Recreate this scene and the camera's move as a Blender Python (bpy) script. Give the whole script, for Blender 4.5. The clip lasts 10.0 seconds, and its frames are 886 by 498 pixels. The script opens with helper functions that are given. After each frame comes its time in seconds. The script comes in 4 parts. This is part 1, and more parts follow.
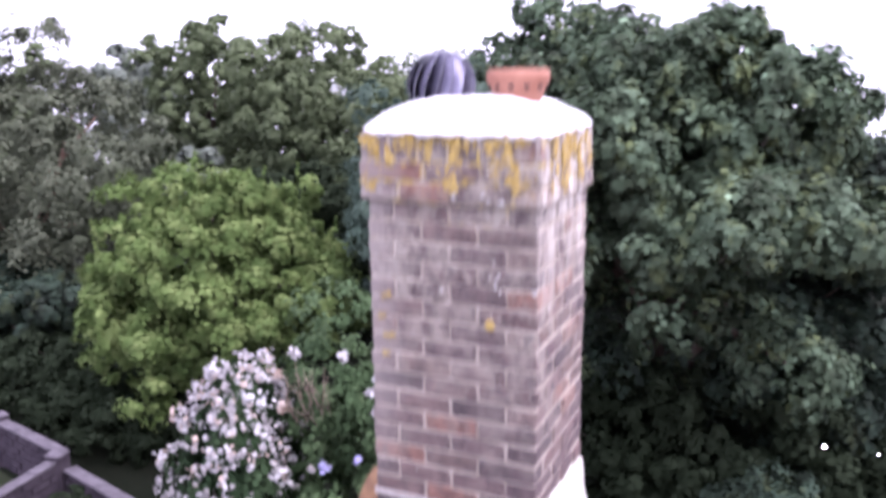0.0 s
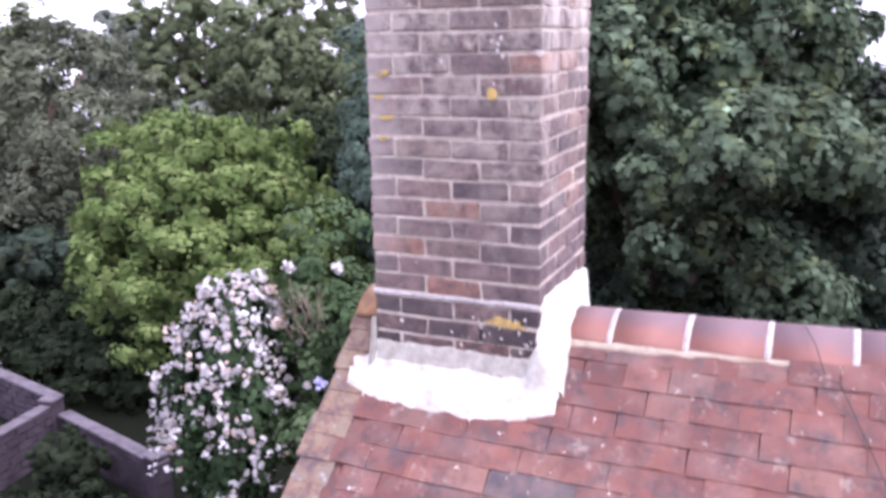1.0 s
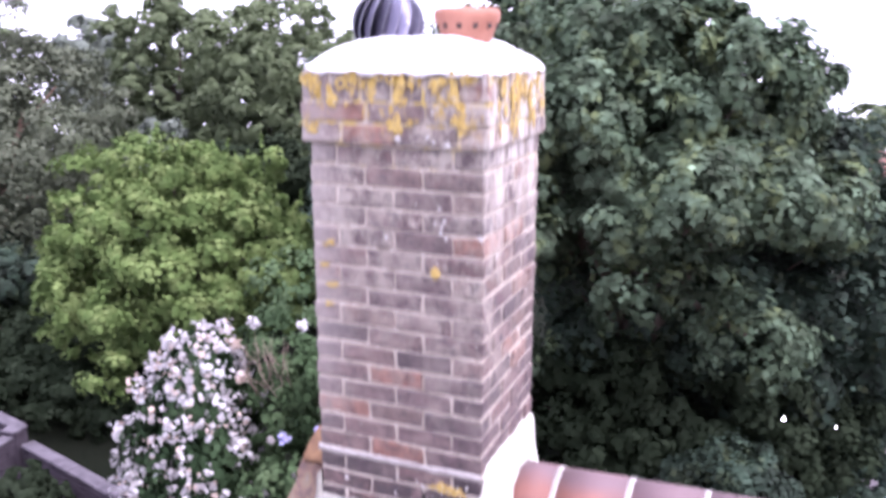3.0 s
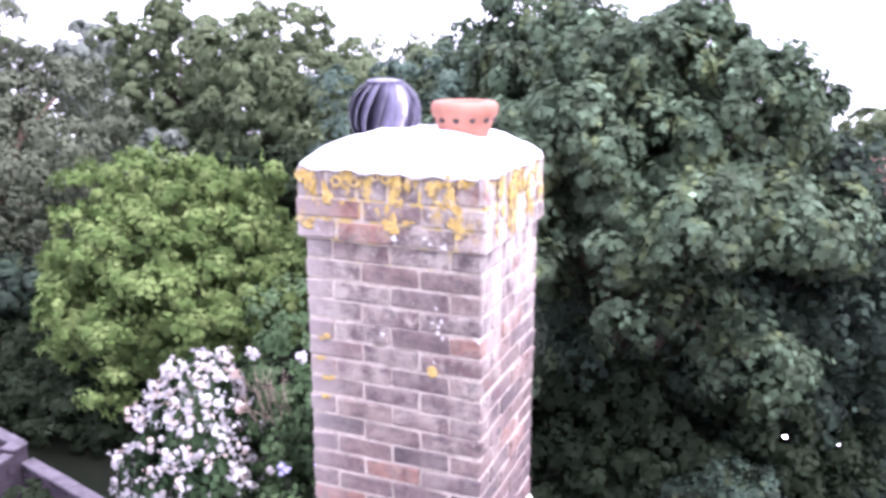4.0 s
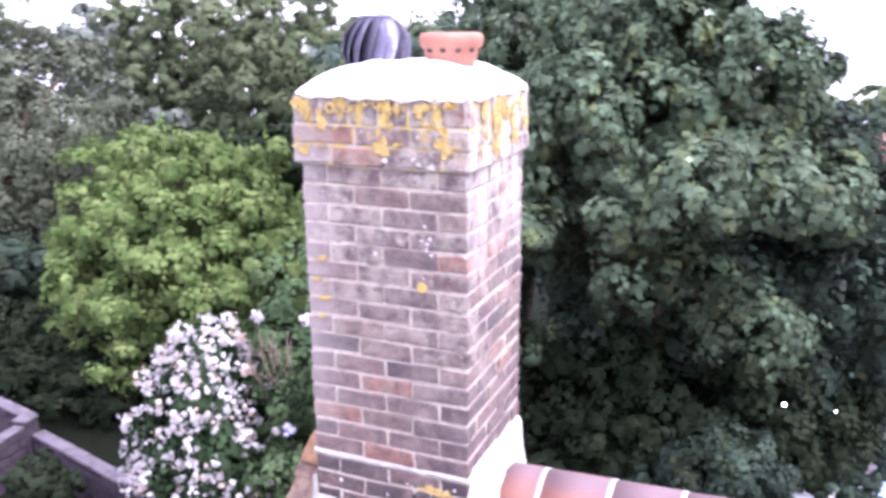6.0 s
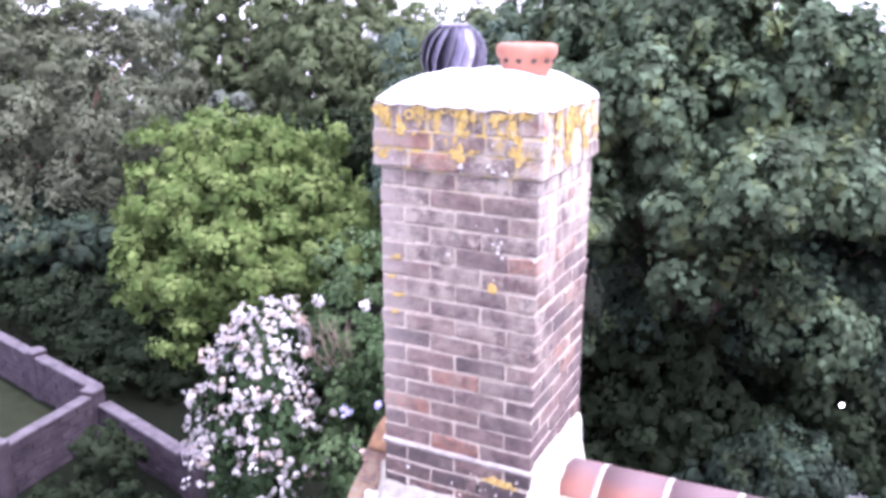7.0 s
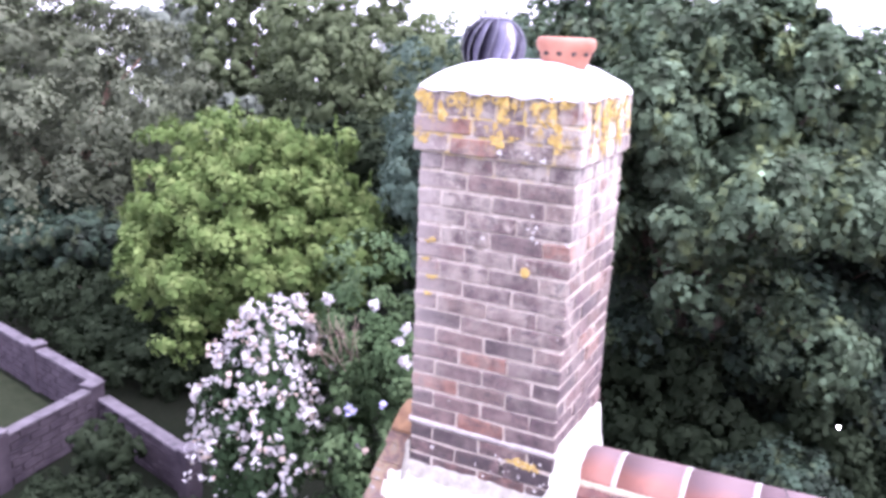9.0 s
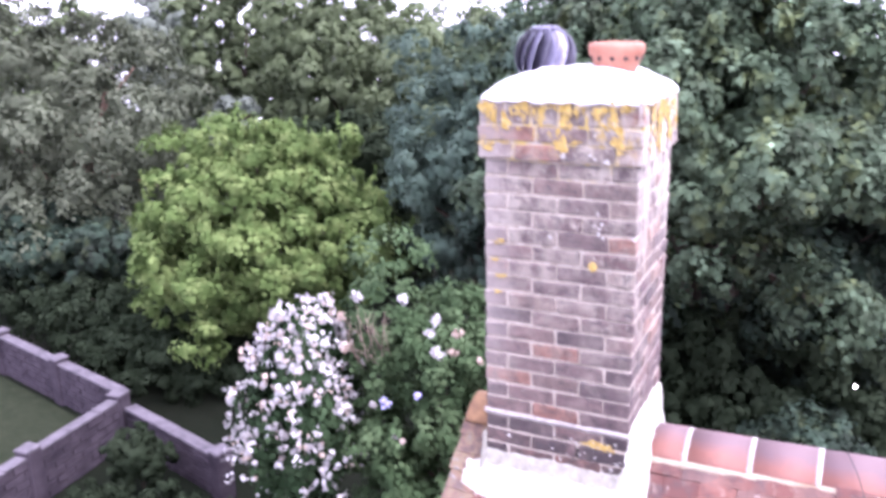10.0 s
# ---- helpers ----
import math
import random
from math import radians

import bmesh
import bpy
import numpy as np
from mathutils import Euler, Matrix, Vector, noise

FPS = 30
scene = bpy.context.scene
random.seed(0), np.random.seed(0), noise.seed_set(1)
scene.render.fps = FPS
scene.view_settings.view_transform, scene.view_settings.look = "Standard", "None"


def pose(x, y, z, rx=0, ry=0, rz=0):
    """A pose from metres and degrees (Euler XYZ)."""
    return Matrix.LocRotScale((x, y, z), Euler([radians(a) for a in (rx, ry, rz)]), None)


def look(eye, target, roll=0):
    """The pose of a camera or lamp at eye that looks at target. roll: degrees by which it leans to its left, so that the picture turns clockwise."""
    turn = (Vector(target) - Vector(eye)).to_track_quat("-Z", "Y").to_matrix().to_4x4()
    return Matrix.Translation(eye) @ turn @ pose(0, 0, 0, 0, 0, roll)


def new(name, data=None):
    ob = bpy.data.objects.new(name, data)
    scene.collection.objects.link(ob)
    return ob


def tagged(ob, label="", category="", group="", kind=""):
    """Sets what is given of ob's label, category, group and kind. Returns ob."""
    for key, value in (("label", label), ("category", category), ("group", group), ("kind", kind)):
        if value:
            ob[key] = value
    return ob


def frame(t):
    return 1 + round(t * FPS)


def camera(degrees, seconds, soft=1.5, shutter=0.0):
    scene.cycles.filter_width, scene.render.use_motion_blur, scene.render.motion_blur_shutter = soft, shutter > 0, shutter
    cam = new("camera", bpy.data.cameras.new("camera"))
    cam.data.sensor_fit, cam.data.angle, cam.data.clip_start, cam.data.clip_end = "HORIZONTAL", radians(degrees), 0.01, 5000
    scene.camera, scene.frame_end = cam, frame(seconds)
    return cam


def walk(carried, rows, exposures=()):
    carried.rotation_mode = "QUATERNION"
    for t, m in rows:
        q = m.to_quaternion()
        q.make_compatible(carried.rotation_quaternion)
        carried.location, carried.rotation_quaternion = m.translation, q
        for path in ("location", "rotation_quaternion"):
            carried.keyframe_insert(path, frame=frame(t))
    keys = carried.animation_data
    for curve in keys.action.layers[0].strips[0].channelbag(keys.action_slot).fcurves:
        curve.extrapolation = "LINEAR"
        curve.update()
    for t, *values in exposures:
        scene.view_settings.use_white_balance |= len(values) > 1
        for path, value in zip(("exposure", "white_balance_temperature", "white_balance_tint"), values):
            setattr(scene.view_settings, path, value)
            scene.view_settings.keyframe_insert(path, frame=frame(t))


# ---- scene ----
cam = camera(55.83, 10.0, soft=3.4, shutter=0.9)
PATH = [
    (0.0, 0.898, -2.722, 0.945, 24.59, -12.51, 0.66),
    (0.2, 0.871, -2.698, 0.760, 24.64, -12.92, 0.29),
    (0.5, 0.852, -2.676, 0.499, 24.49, -13.24, -0.20),
    (0.7, 0.861, -2.717, 0.347, 24.53, -14.33, -0.05),
    (1.0, 0.880, -2.768, 0.200, 24.03, -14.10, 1.06),
    (1.2, 0.889, -2.762, 0.167, 23.83, -14.77, 1.60),
    (1.5, 0.906, -2.746, 0.155, 23.40, -14.22, 1.22),
    (1.7, 0.927, -2.714, 0.183, 23.52, -14.14, 0.49),
    (2.0, 0.951, -2.659, 0.284, 23.53, -14.44, -0.96),
    (2.2, 0.949, -2.621, 0.357, 23.30, -14.73, -0.49),
    (2.5, 0.944, -2.578, 0.482, 23.14, -13.76, -0.84),
    (2.7, 0.956, -2.631, 0.613, 22.90, -13.99, -0.56),
    (3.8, 0.902, -2.504, 1.111, 22.80, -13.83, 0.62),
    (4.0, 0.915, -2.499, 1.130, 22.73, -13.99, -0.04),
    (4.2, 0.933, -2.506, 1.131, 22.40, -13.94, 0.02),
    (4.5, 0.950, -2.525, 1.129, 22.05, -14.75, 0.50),
    (4.8, 0.958, -2.536, 1.109, 21.79, -15.15, 1.27),
    (5.0, 0.967, -2.552, 1.088, 21.45, -14.13, 1.55),
    (5.2, 0.985, -2.565, 1.048, 21.33, -14.06, 1.18),
    (5.5, 1.029, -2.607, 0.951, 21.66, -15.33, 0.46),
    (5.7, 1.052, -2.639, 0.942, 22.00, -15.22, 0.54),
    (6.8, 1.061, -2.790, 1.034, 26.48, -15.35, -0.45),
    (7.0, 1.040, -2.818, 1.054, 26.87, -16.12, -0.16),
    (7.2, 1.012, -2.832, 1.073, 26.73, -16.47, -0.12),
    (7.5, 0.987, -2.854, 1.092, 26.75, -14.99, -0.09),
    (7.7, 0.977, -2.864, 1.081, 26.79, -15.05, 0.11),
    (8.0, 0.971, -2.915, 1.043, 26.45, -15.81, 0.47),
    (8.2, 0.975, -2.936, 1.002, 26.56, -15.56, 0.26),
    (8.5, 0.983, -2.941, 0.962, 27.22, -15.90, -0.49),
    (8.7, 0.982, -2.954, 0.960, 26.94, -15.05, -1.36),
    (9.0, 0.966, -3.000, 0.960, 27.30, -15.19, -2.34),
    (9.2, 0.935, -3.055, 0.964, 27.05, -15.49, -1.33),
    (9.5, 0.863, -3.151, 0.985, 25.80, -16.28, 0.82),
    (9.7, 0.819, -3.219, 1.018, 25.91, -16.69, 1.14),
    (10.0, 0.765, -3.307, 1.084, 26.04, -16.16, 1.30),
]
EXPOSURES = [(0.0, 1.9, 5700, 29), (0.5, 2.13, 5700, 29), (1.0, 2.02, 5700, 29), (2.5, 2.0, 5700, 29), (3.8, 2.5, 5600, 29), (10.0, 2.5, 5600, 29)]
walk(cam, [(t, pose(x, y, z, 90 + pitch, roll, yaw)) for t, x, y, z, yaw, pitch, roll in PATH], EXPOSURES)

# ---- world, sun ----
SUN_ELEVATION, SUN_AZIMUTH = 60.0, 100.0  # degrees above the horizon, degrees from +y towards +x
world = bpy.data.worlds.new("evening_sky")
scene.world = world
world.use_nodes = True
wn, wl = world.node_tree.nodes, world.node_tree.links
sky = wn.new("ShaderNodeTexSky")
sky.sky_type = "NISHITA"
sky.sun_disc = False
sky.sun_elevation, sky.sun_rotation = radians(SUN_ELEVATION), radians(SUN_AZIMUTH)
sky.air_density, sky.dust_density = 1.0, 3.0
haze = wn.new("ShaderNodeMix")
haze.data_type = "RGBA"
haze.inputs[0].default_value = 0.72
haze.inputs[7].default_value = (13.0, 12.4, 13.4, 1.0)
wl.new(sky.outputs[0], haze.inputs[6])
wl.new(haze.outputs[2], wn["Background"].inputs[0])
wn["Background"].inputs[1].default_value = 0.062
sun = new("sun", bpy.data.lights.new("sun", "SUN"))
sun.data.energy, sun.data.angle, sun.data.color = 1.5, radians(60), (1.0, 0.95, 0.9)
az, el = radians(SUN_AZIMUTH), radians(SUN_ELEVATION)
sun.matrix_world = look(Vector((math.sin(az) * math.cos(el), math.cos(az) * math.cos(el), math.sin(el))) * 60, (0, 0, 0))

# ---- materials ----


class Nodes:
    """A small builder of node materials."""

    def __init__(self, name, rough=0.8, metal=0.0):
        self.m = bpy.data.materials.new(name)
        self.m.use_nodes = True
        self.t = self.m.node_tree
        self.b = self.t.nodes["Principled BSDF"]
        self.b.inputs["Roughness"].default_value = rough
        self.b.inputs["Metallic"].default_value = metal
        self.where = None

    def put(self, socket, v):
        if isinstance(v, (int, float)):
            socket.default_value = v
        elif isinstance(v, tuple):
            socket.default_value = (*v, 1.0) if len(v) == 3 and socket.type == "RGBA" else v
        else:
            self.t.links.new(v, socket)

    def place(self, scale=(1, 1, 1)):
        g = self.t.nodes.new("ShaderNodeNewGeometry")
        mp = self.t.nodes.new("ShaderNodeMapping")
        mp.inputs["Scale"].default_value = scale
        self.t.links.new(g.outputs["Position"], mp.inputs["Vector"])
        return mp.outputs[0]

    def axis(self, i):
        g = self.t.nodes.new("ShaderNodeNewGeometry")
        s = self.t.nodes.new("ShaderNodeSeparateXYZ")
        self.t.links.new(g.outputs["Position"], s.inputs[0])
        return s.outputs[i]

    def noise(self, scale, detail=4.0, rough=0.6, stretch=(1, 1, 1), color=False):
        n = self.t.nodes.new("ShaderNodeTexNoise")
        n.inputs["Scale"].default_value, n.inputs["Detail"].default_value, n.inputs["Roughness"].default_value = scale, detail, rough
        self.t.links.new(self.place(stretch), n.inputs["Vector"])
        return n.outputs[1 if color else 0]

    def ramp(self, v, *stops):
        r = self.t.nodes.new("ShaderNodeValToRGB")
        e = r.color_ramp.elements
        while len(e) < len(stops):
            e.new(0.5)
        for k, (p, c) in zip(e, stops):
            k.position, k.color = p, (*c, 1.0) if isinstance(c, tuple) else (c, c, c, 1.0)
        self.t.links.new(v, r.inputs[0])
        return r.outputs[0]

    def mix(self, f, a, b, mode="MIX"):
        n = self.t.nodes.new("ShaderNodeMix")
        n.data_type, n.blend_type = "RGBA", mode
        self.put(n.inputs[0], f), self.put(n.inputs[6], a), self.put(n.inputs[7], b)
        return n.outputs[2]

    def calc(self, op, a, b=0.0):
        n = self.t.nodes.new("ShaderNodeMath")
        n.operation, n.use_clamp = op, False
        self.put(n.inputs[0], a), self.put(n.inputs[1], b)
        return n.outputs[0]

    def span(self, v, a, b, lo=0.0, hi=1.0):
        n = self.t.nodes.new("ShaderNodeMapRange")
        self.put(n.inputs[0], v)
        for i, k in enumerate((a, b, lo, hi)):
            n.inputs[i + 1].default_value = k
        return n.outputs[0]

    def one(self):
        return self.t.nodes.new("ShaderNodeObjectInfo").outputs["Random"]

    def island(self):
        return self.t.nodes.new("ShaderNodeNewGeometry").outputs["Random Per Island"]

    def done(self, color, bump=None, strength=0.3, distance=0.01, rough=None):
        self.put(self.b.inputs["Base Color"], color)
        if rough is not None:
            self.put(self.b.inputs["Roughness"], rough)
        if bump is not None:
            n = self.t.nodes.new("ShaderNodeBump")
            n.inputs["Strength"].default_value, n.inputs["Distance"].default_value = strength, distance
            self.t.links.new(bump, n.inputs["Height"])
            self.t.links.new(n.outputs[0], self.b.inputs["Normal"])
        return self.m


def brick_material():
    k = Nodes("weathered_brick", 0.9)
    c = k.ramp(k.one(), (0.0, (0.06, 0.042, 0.047)), (0.2, (0.11, 0.072, 0.074)), (0.42, (0.16, 0.1, 0.092)), (0.6, (0.085, 0.055, 0.06)),
               (0.76, (0.175, 0.12, 0.1)), (0.86, (0.12, 0.076, 0.074)), (0.93, (0.2, 0.1, 0.076)), (1.0, (0.25, 0.118, 0.082)))
    c = k.mix(k.span(k.noise(23, 6, 0.65), 0.42, 0.72), c, (0.04, 0.0305, 0.0321))
    c = k.mix(k.calc("MULTIPLY", k.span(k.noise(8, 5), 0.44, 0.72), 0.5), c, (0.27, 0.212, 0.183))
    # darker blotches on some of the lowest courses
    low = k.calc("MULTIPLY", k.span(k.axis(2), -0.74, -0.8), k.span(k.noise(12, 4), 0.4, 0.55))
    c = k.mix(k.calc("MULTIPLY", low, 0.7), c, (0.03, 0.0236, 0.025))
    # grey lime bloom on the upper courses, in blotches
    up = k.span(k.calc("ADD", k.axis(2), k.calc("MULTIPLY", k.noise(3, 3), 0.7)), -0.35, 0.65)
    each = k.span(k.calc("FRACT", k.calc("MULTIPLY", k.one(), 7.3)), 0.0, 1.0, 0.25, 1.25)
    up = k.calc("MULTIPLY", up, each)
    c = k.mix(k.calc("MULTIPLY", k.calc("MULTIPLY", up, k.span(k.noise(10, 8, 0.75), 0.42, 0.58)), 0.85), c, (0.36, 0.315, 0.262))
    c = k.mix(k.calc("MULTIPLY", k.calc("MULTIPLY", up, k.span(k.noise(42, 6, 0.7), 0.55, 0.66)), 0.5), c, (0.46, 0.414, 0.357))
    # dark algae blotches
    c = k.mix(k.calc("MULTIPLY", k.span(k.noise(13, 6, 0.7, (1, 1, 1.7)), 0.54, 0.66), 0.75), c, (0.052, 0.043, 0.05))
    # white bloom that has run down the flank
    side = k.span(k.axis(0), X1 - 0.012, X1 - 0.002)
    run = k.span(k.noise(1.0, 6, 0.7, (14, 9, 2.6)), 0.42, 0.6)
    high = k.span(k.calc("ADD", k.axis(2), k.calc("MULTIPLY", k.noise(6), 0.5)), 0.2, 0.8)
    c = k.mix(k.calc("MULTIPLY", k.calc("MULTIPLY", side, run), high), c, (0.6, 0.552, 0.491))
    # pale bare bricks along one edge of the face
    bare = k.calc("MULTIPLY", k.span(k.axis(0), X0 + 0.17, X0 + 0.02), k.span(k.calc("ADD", k.axis(2), k.calc("MULTIPLY", k.noise(5), 0.6)), -0.5, 0.1))
    c = k.mix(k.calc("MULTIPLY", bare, 0.62), c, (0.34, 0.295, 0.27))
    # white specks
    c = k.mix(k.span(k.noise(34, 3, 0.5), 0.71, 0.74), c, (0.5, 0.463, 0.411))
    # yellow lichen on the corbel
    lich = k.calc("MULTIPLY", k.span(k.noise(1.0, 7, 0.7, (22, 22, 11)), 0.53, 0.6), k.span(k.calc("ADD", k.axis(2), k.calc("MULTIPLY", k.noise(5), 0.3)), 0.62, 0.75))
    c = k.mix(lich, c, k.ramp(k.noise(90, 3), (0.3, (0.36, 0.241, 0.0536)), (0.7, (0.5, 0.355, 0.0893))))
    return k.done(c, k.noise(120, 6, 0.7), 0.6, 0.007)


def mortar_material(name, a, b, c3, rugged=0.5, deep=0.004, lichened=False):
    k = Nodes(name, 0.95)
    c = k.mix(k.span(k.noise(25, 6), 0.3, 0.7), a, b)
    c = k.mix(k.span(k.noise(7, 4), 0.55, 0.75), c, c3)
    c = k.mix(k.calc("MULTIPLY", k.span(k.noise(70, 5, 0.7), 0.5, 0.66), 0.6), c, c3)
    if lichened:
        high = k.span(k.calc("ADD", k.axis(2), k.calc("MULTIPLY", k.noise(4), 0.5)), 0.55, 0.8)
        c = k.mix(k.calc("MULTIPLY", high, k.span(k.noise(1.0, 6, 0.7, (18, 18, 14)), 0.47, 0.6)), c, (0.44, 0.33, 0.1))
    return k.done(c, k.noise(160 if rugged < 0.8 else 55, 6, 0.75), rugged, deep)


def lichen_material():
    """Ochre crusts, worn through to the stone in places."""
    k = Nodes("yellow_lichen", 0.95)
    c = k.mix(k.span(k.noise(60, 5), 0.35, 0.65), (0.36, 0.24, 0.06), (0.56, 0.41, 0.13))
    c = k.mix(k.span(k.noise(38, 6, 0.7), 0.53, 0.6), c, (0.2, 0.15, 0.125))
    c = k.mix(k.calc("MULTIPLY", k.span(k.noise(24, 5, 0.7), 0.58, 0.68), 0.8), c, (0.5, 0.45, 0.36))
    return k.done(c, k.noise(140, 5, 0.7), 0.8, 0.006)


def tile_material():
    k = Nodes("clay_roof_tile", 0.85)
    c = k.ramp(k.one(), (0.0, (0.078, 0.03, 0.0256)), (0.18, (0.13, 0.049, 0.0389)), (0.38, (0.1, 0.039, 0.0323)), (0.55, (0.155, 0.06, 0.0446)), (0.7, (0.115, 0.045, 0.0361)),
               (0.8, (0.175, 0.086, 0.0636)), (0.87, (0.085, 0.05, 0.0475)), (0.93, (0.05, 0.044, 0.0513)), (1.0, (0.12, 0.105, 0.095)))
    c = k.mix(k.calc("MULTIPLY", k.span(k.noise(15, 6, 0.65), 0.46, 0.68), 0.85), c, (0.05, 0.036, 0.038))
    c = k.mix(k.calc("MULTIPLY", k.span(k.noise(8, 5), 0.45, 0.7), 0.5), c, (0.2, 0.12, 0.0997))
    c = k.mix(k.calc("MULTIPLY", k.span(k.noise(5, 5, 0.7), 0.56, 0.68), 0.8), c, (0.055, 0.043, 0.048))
    c = k.mix(k.calc("MULTIPLY", k.span(k.noise(11, 7, 0.75), 0.58, 0.68), 0.55), c, (0.3, 0.24, 0.199))
    c = k.mix(k.span(k.noise(26, 5, 0.7), 0.65, 0.69), c, (0.45, 0.42, 0.38))
    return k.done(c, k.noise(110, 5, 0.7), 0.6, 0.007)


def verge_material():
    k = Nodes("lichened_verge_tile", 0.9)
    c = k.ramp(k.noise(15, 7, 0.72), (0.3, (0.05, 0.045, 0.05)), (0.4, (0.1, 0.07, 0.06)), (0.48, (0.16, 0.1, 0.075)), (0.55, (0.2, 0.145, 0.085)), (0.61, (0.15, 0.125, 0.11)), (0.67, (0.36, 0.33, 0.3)))
    c = k.mix(k.calc("MULTIPLY", k.one(), 0.35), c, k.mix(k.span(k.noise(9, 4), 0.4, 0.6), (0.15, 0.065, 0.05), (0.06, 0.055, 0.065)))
    return k.done(c, k.noise(90, 5, 0.7), 0.6, 0.008)


def ridge_material():
    k = Nodes("red_clay_ridge_tile", 0.75)
    c = k.mix(k.span(k.noise(6, 5), 0.3, 0.7), (0.165, 0.068, 0.052), (0.215, 0.094, 0.073))
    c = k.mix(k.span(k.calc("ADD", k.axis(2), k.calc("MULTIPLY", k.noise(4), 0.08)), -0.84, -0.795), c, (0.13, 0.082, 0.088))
    c = k.mix(k.span(k.noise(60, 5, 0.7), 0.56, 0.78), c, (0.13, 0.075, 0.068))
    return k.done(c, k.noise(130, 4, 0.6), 0.25, 0.004)


def plain(name, a, b, scale=12.0, rough=0.85, bump=0.3, fine=120.0, distance=0.004, metal=0.0, shine=0.5):
    k = Nodes(name, rough, metal)
    k.b.inputs["Specular IOR Level"].default_value = shine
    return k.done(k.mix(k.span(k.noise(scale, 6), 0.3, 0.7), a, b), k.noise(fine, 5, 0.65), bump, distance)


def leaf_material(name, dark, mid, light, glow=0.25, gloss=0.72, odd=0.0, shine=0.05, warm=None):
    """Colour by leaf, by tuft and by bough; odd is the share of pale, turned leaves."""
    k = Nodes(name, gloss)
    c = k.mix(k.calc("MULTIPLY", k.island(), 0.35), mid, dark)
    c = k.mix(k.calc("MULTIPLY", k.span(k.noise(0.9, 3), 0.42, 0.64), 0.55), c, dark)
    c = k.mix(k.calc("MULTIPLY", k.span(k.noise(2.3, 4), 0.46, 0.68), 0.75), c, light)
    if warm:
        c = k.mix(k.calc("MULTIPLY", k.span(k.noise(1.5, 4, 0.6, (1.3, 1.3, 1)), 0.55, 0.68), 0.6), c, warm)
    if odd:
        c = k.mix(k.span(k.island(), 1.0 - odd, 1.0 - odd + 0.001), c, tuple(min(0.8, v * 1.6) for v in light))
    k.b.inputs["Specular IOR Level"].default_value = shine
    m = k.done(c)
    tr = k.t.nodes.new("ShaderNodeBsdfTranslucent")
    k.put(tr.inputs[0], c)
    ms = k.t.nodes.new("ShaderNodeMixShader")
    ms.inputs[0].default_value = glow
    k.t.links.new(k.b.outputs[0], ms.inputs[1]), k.t.links.new(tr.outputs[0], ms.inputs[2])
    k.t.links.new(ms.outputs[0], k.t.nodes["Material Output"].inputs[0])
    return m


MORTAR = mortar_material("pale_mortar", (0.35, 0.295, 0.24), (0.52, 0.455, 0.385), (0.17, 0.138, 0.115), lichened=True)
FILLET = mortar_material("white_painted_mortar", (0.36, 0.342, 0.296), (0.57, 0.545, 0.485), (0.29, 0.272, 0.23), 0.8, 0.006)
BED = mortar_material("white_mortar", (0.3, 0.27, 0.25), (0.46, 0.42, 0.395), (0.2, 0.17, 0.16), 0.9, 0.008)
WASH = mortar_material("thin_grey_whitewash", (0.25, 0.235, 0.2), (0.39, 0.37, 0.32), (0.18, 0.16, 0.13), 0.82, 0.004)
CREAM = mortar_material("cream_bedding_mortar", (0.27, 0.225, 0.165), (0.4, 0.345, 0.27), (0.22, 0.15, 0.1), 0.9, 0.008)
CAP = plain("white_painted_cement", (0.8, 0.79, 0.79), (0.86, 0.85, 0.85), 5, 0.8, 0.25, 60, 0.006)
TILE = tile_material()
VERGE = verge_material()
RIDGE = ridge_material()
TERRACOTTA = plain("terracotta", (0.25, 0.1, 0.062), (0.34, 0.152, 0.1), 9, 0.7, 0.2)
DARK = plain("dark_hollow", (0.02, 0.014, 0.012), (0.03, 0.02, 0.018))
LICHEN = lichen_material()
PALE_LICHEN = plain("white_lichen", (0.46, 0.43, 0.4), (0.58, 0.55, 0.52), 60, 0.95, 0.8, 140, 0.006)
BLACK_METAL = plain("dark_coated_metal", (0.032, 0.03, 0.047), (0.06, 0.056, 0.082), 14, 0.28, 0.04, 60, 0.002, 0.85)
VANE_METAL = plain("dull_zinc_vane", (0.11, 0.1, 0.15), (0.19, 0.175, 0.25), 14, 0.36, 0.04, 60, 0.002, 0.5)
LEAD = plain("grey_lead", (0.26, 0.26, 0.29), (0.4, 0.4, 0.43), 14, 0.6, 0.2)
CABLE = plain("black_cable", (0.02, 0.02, 0.02), (0.035, 0.035, 0.035))
BARK = plain("bark", (0.06, 0.045, 0.035), (0.12, 0.09, 0.07), 8, 0.95, 0.8, 30, 0.03)
PINK_BARK = plain("reddish_bark", (0.16, 0.1, 0.075), (0.22, 0.14, 0.1), 8, 0.95, 0.8, 30, 0.03)
TWIG = plain("dry_twig", (0.17, 0.125, 0.095), (0.27, 0.215, 0.165), 20, 0.9)
STONE = plain("garden_wall_stone", (0.03, 0.024, 0.031), (0.075, 0.06, 0.072), 2.2, 0.9, 0.8, 30, 0.03, shine=0.1)
GREEN_BIG = leaf_material("sycamore_leaf", (0.032, 0.032, 0.022), (0.078, 0.115, 0.066), (0.158, 0.222, 0.14), 0.25, 0.6, 0.006, 0.06, (0.17, 0.2, 0.075))
GREEN_YELLOW = leaf_material("maple_leaf", (0.05, 0.085, 0.025), (0.14, 0.2, 0.062), (0.25, 0.308, 0.115))
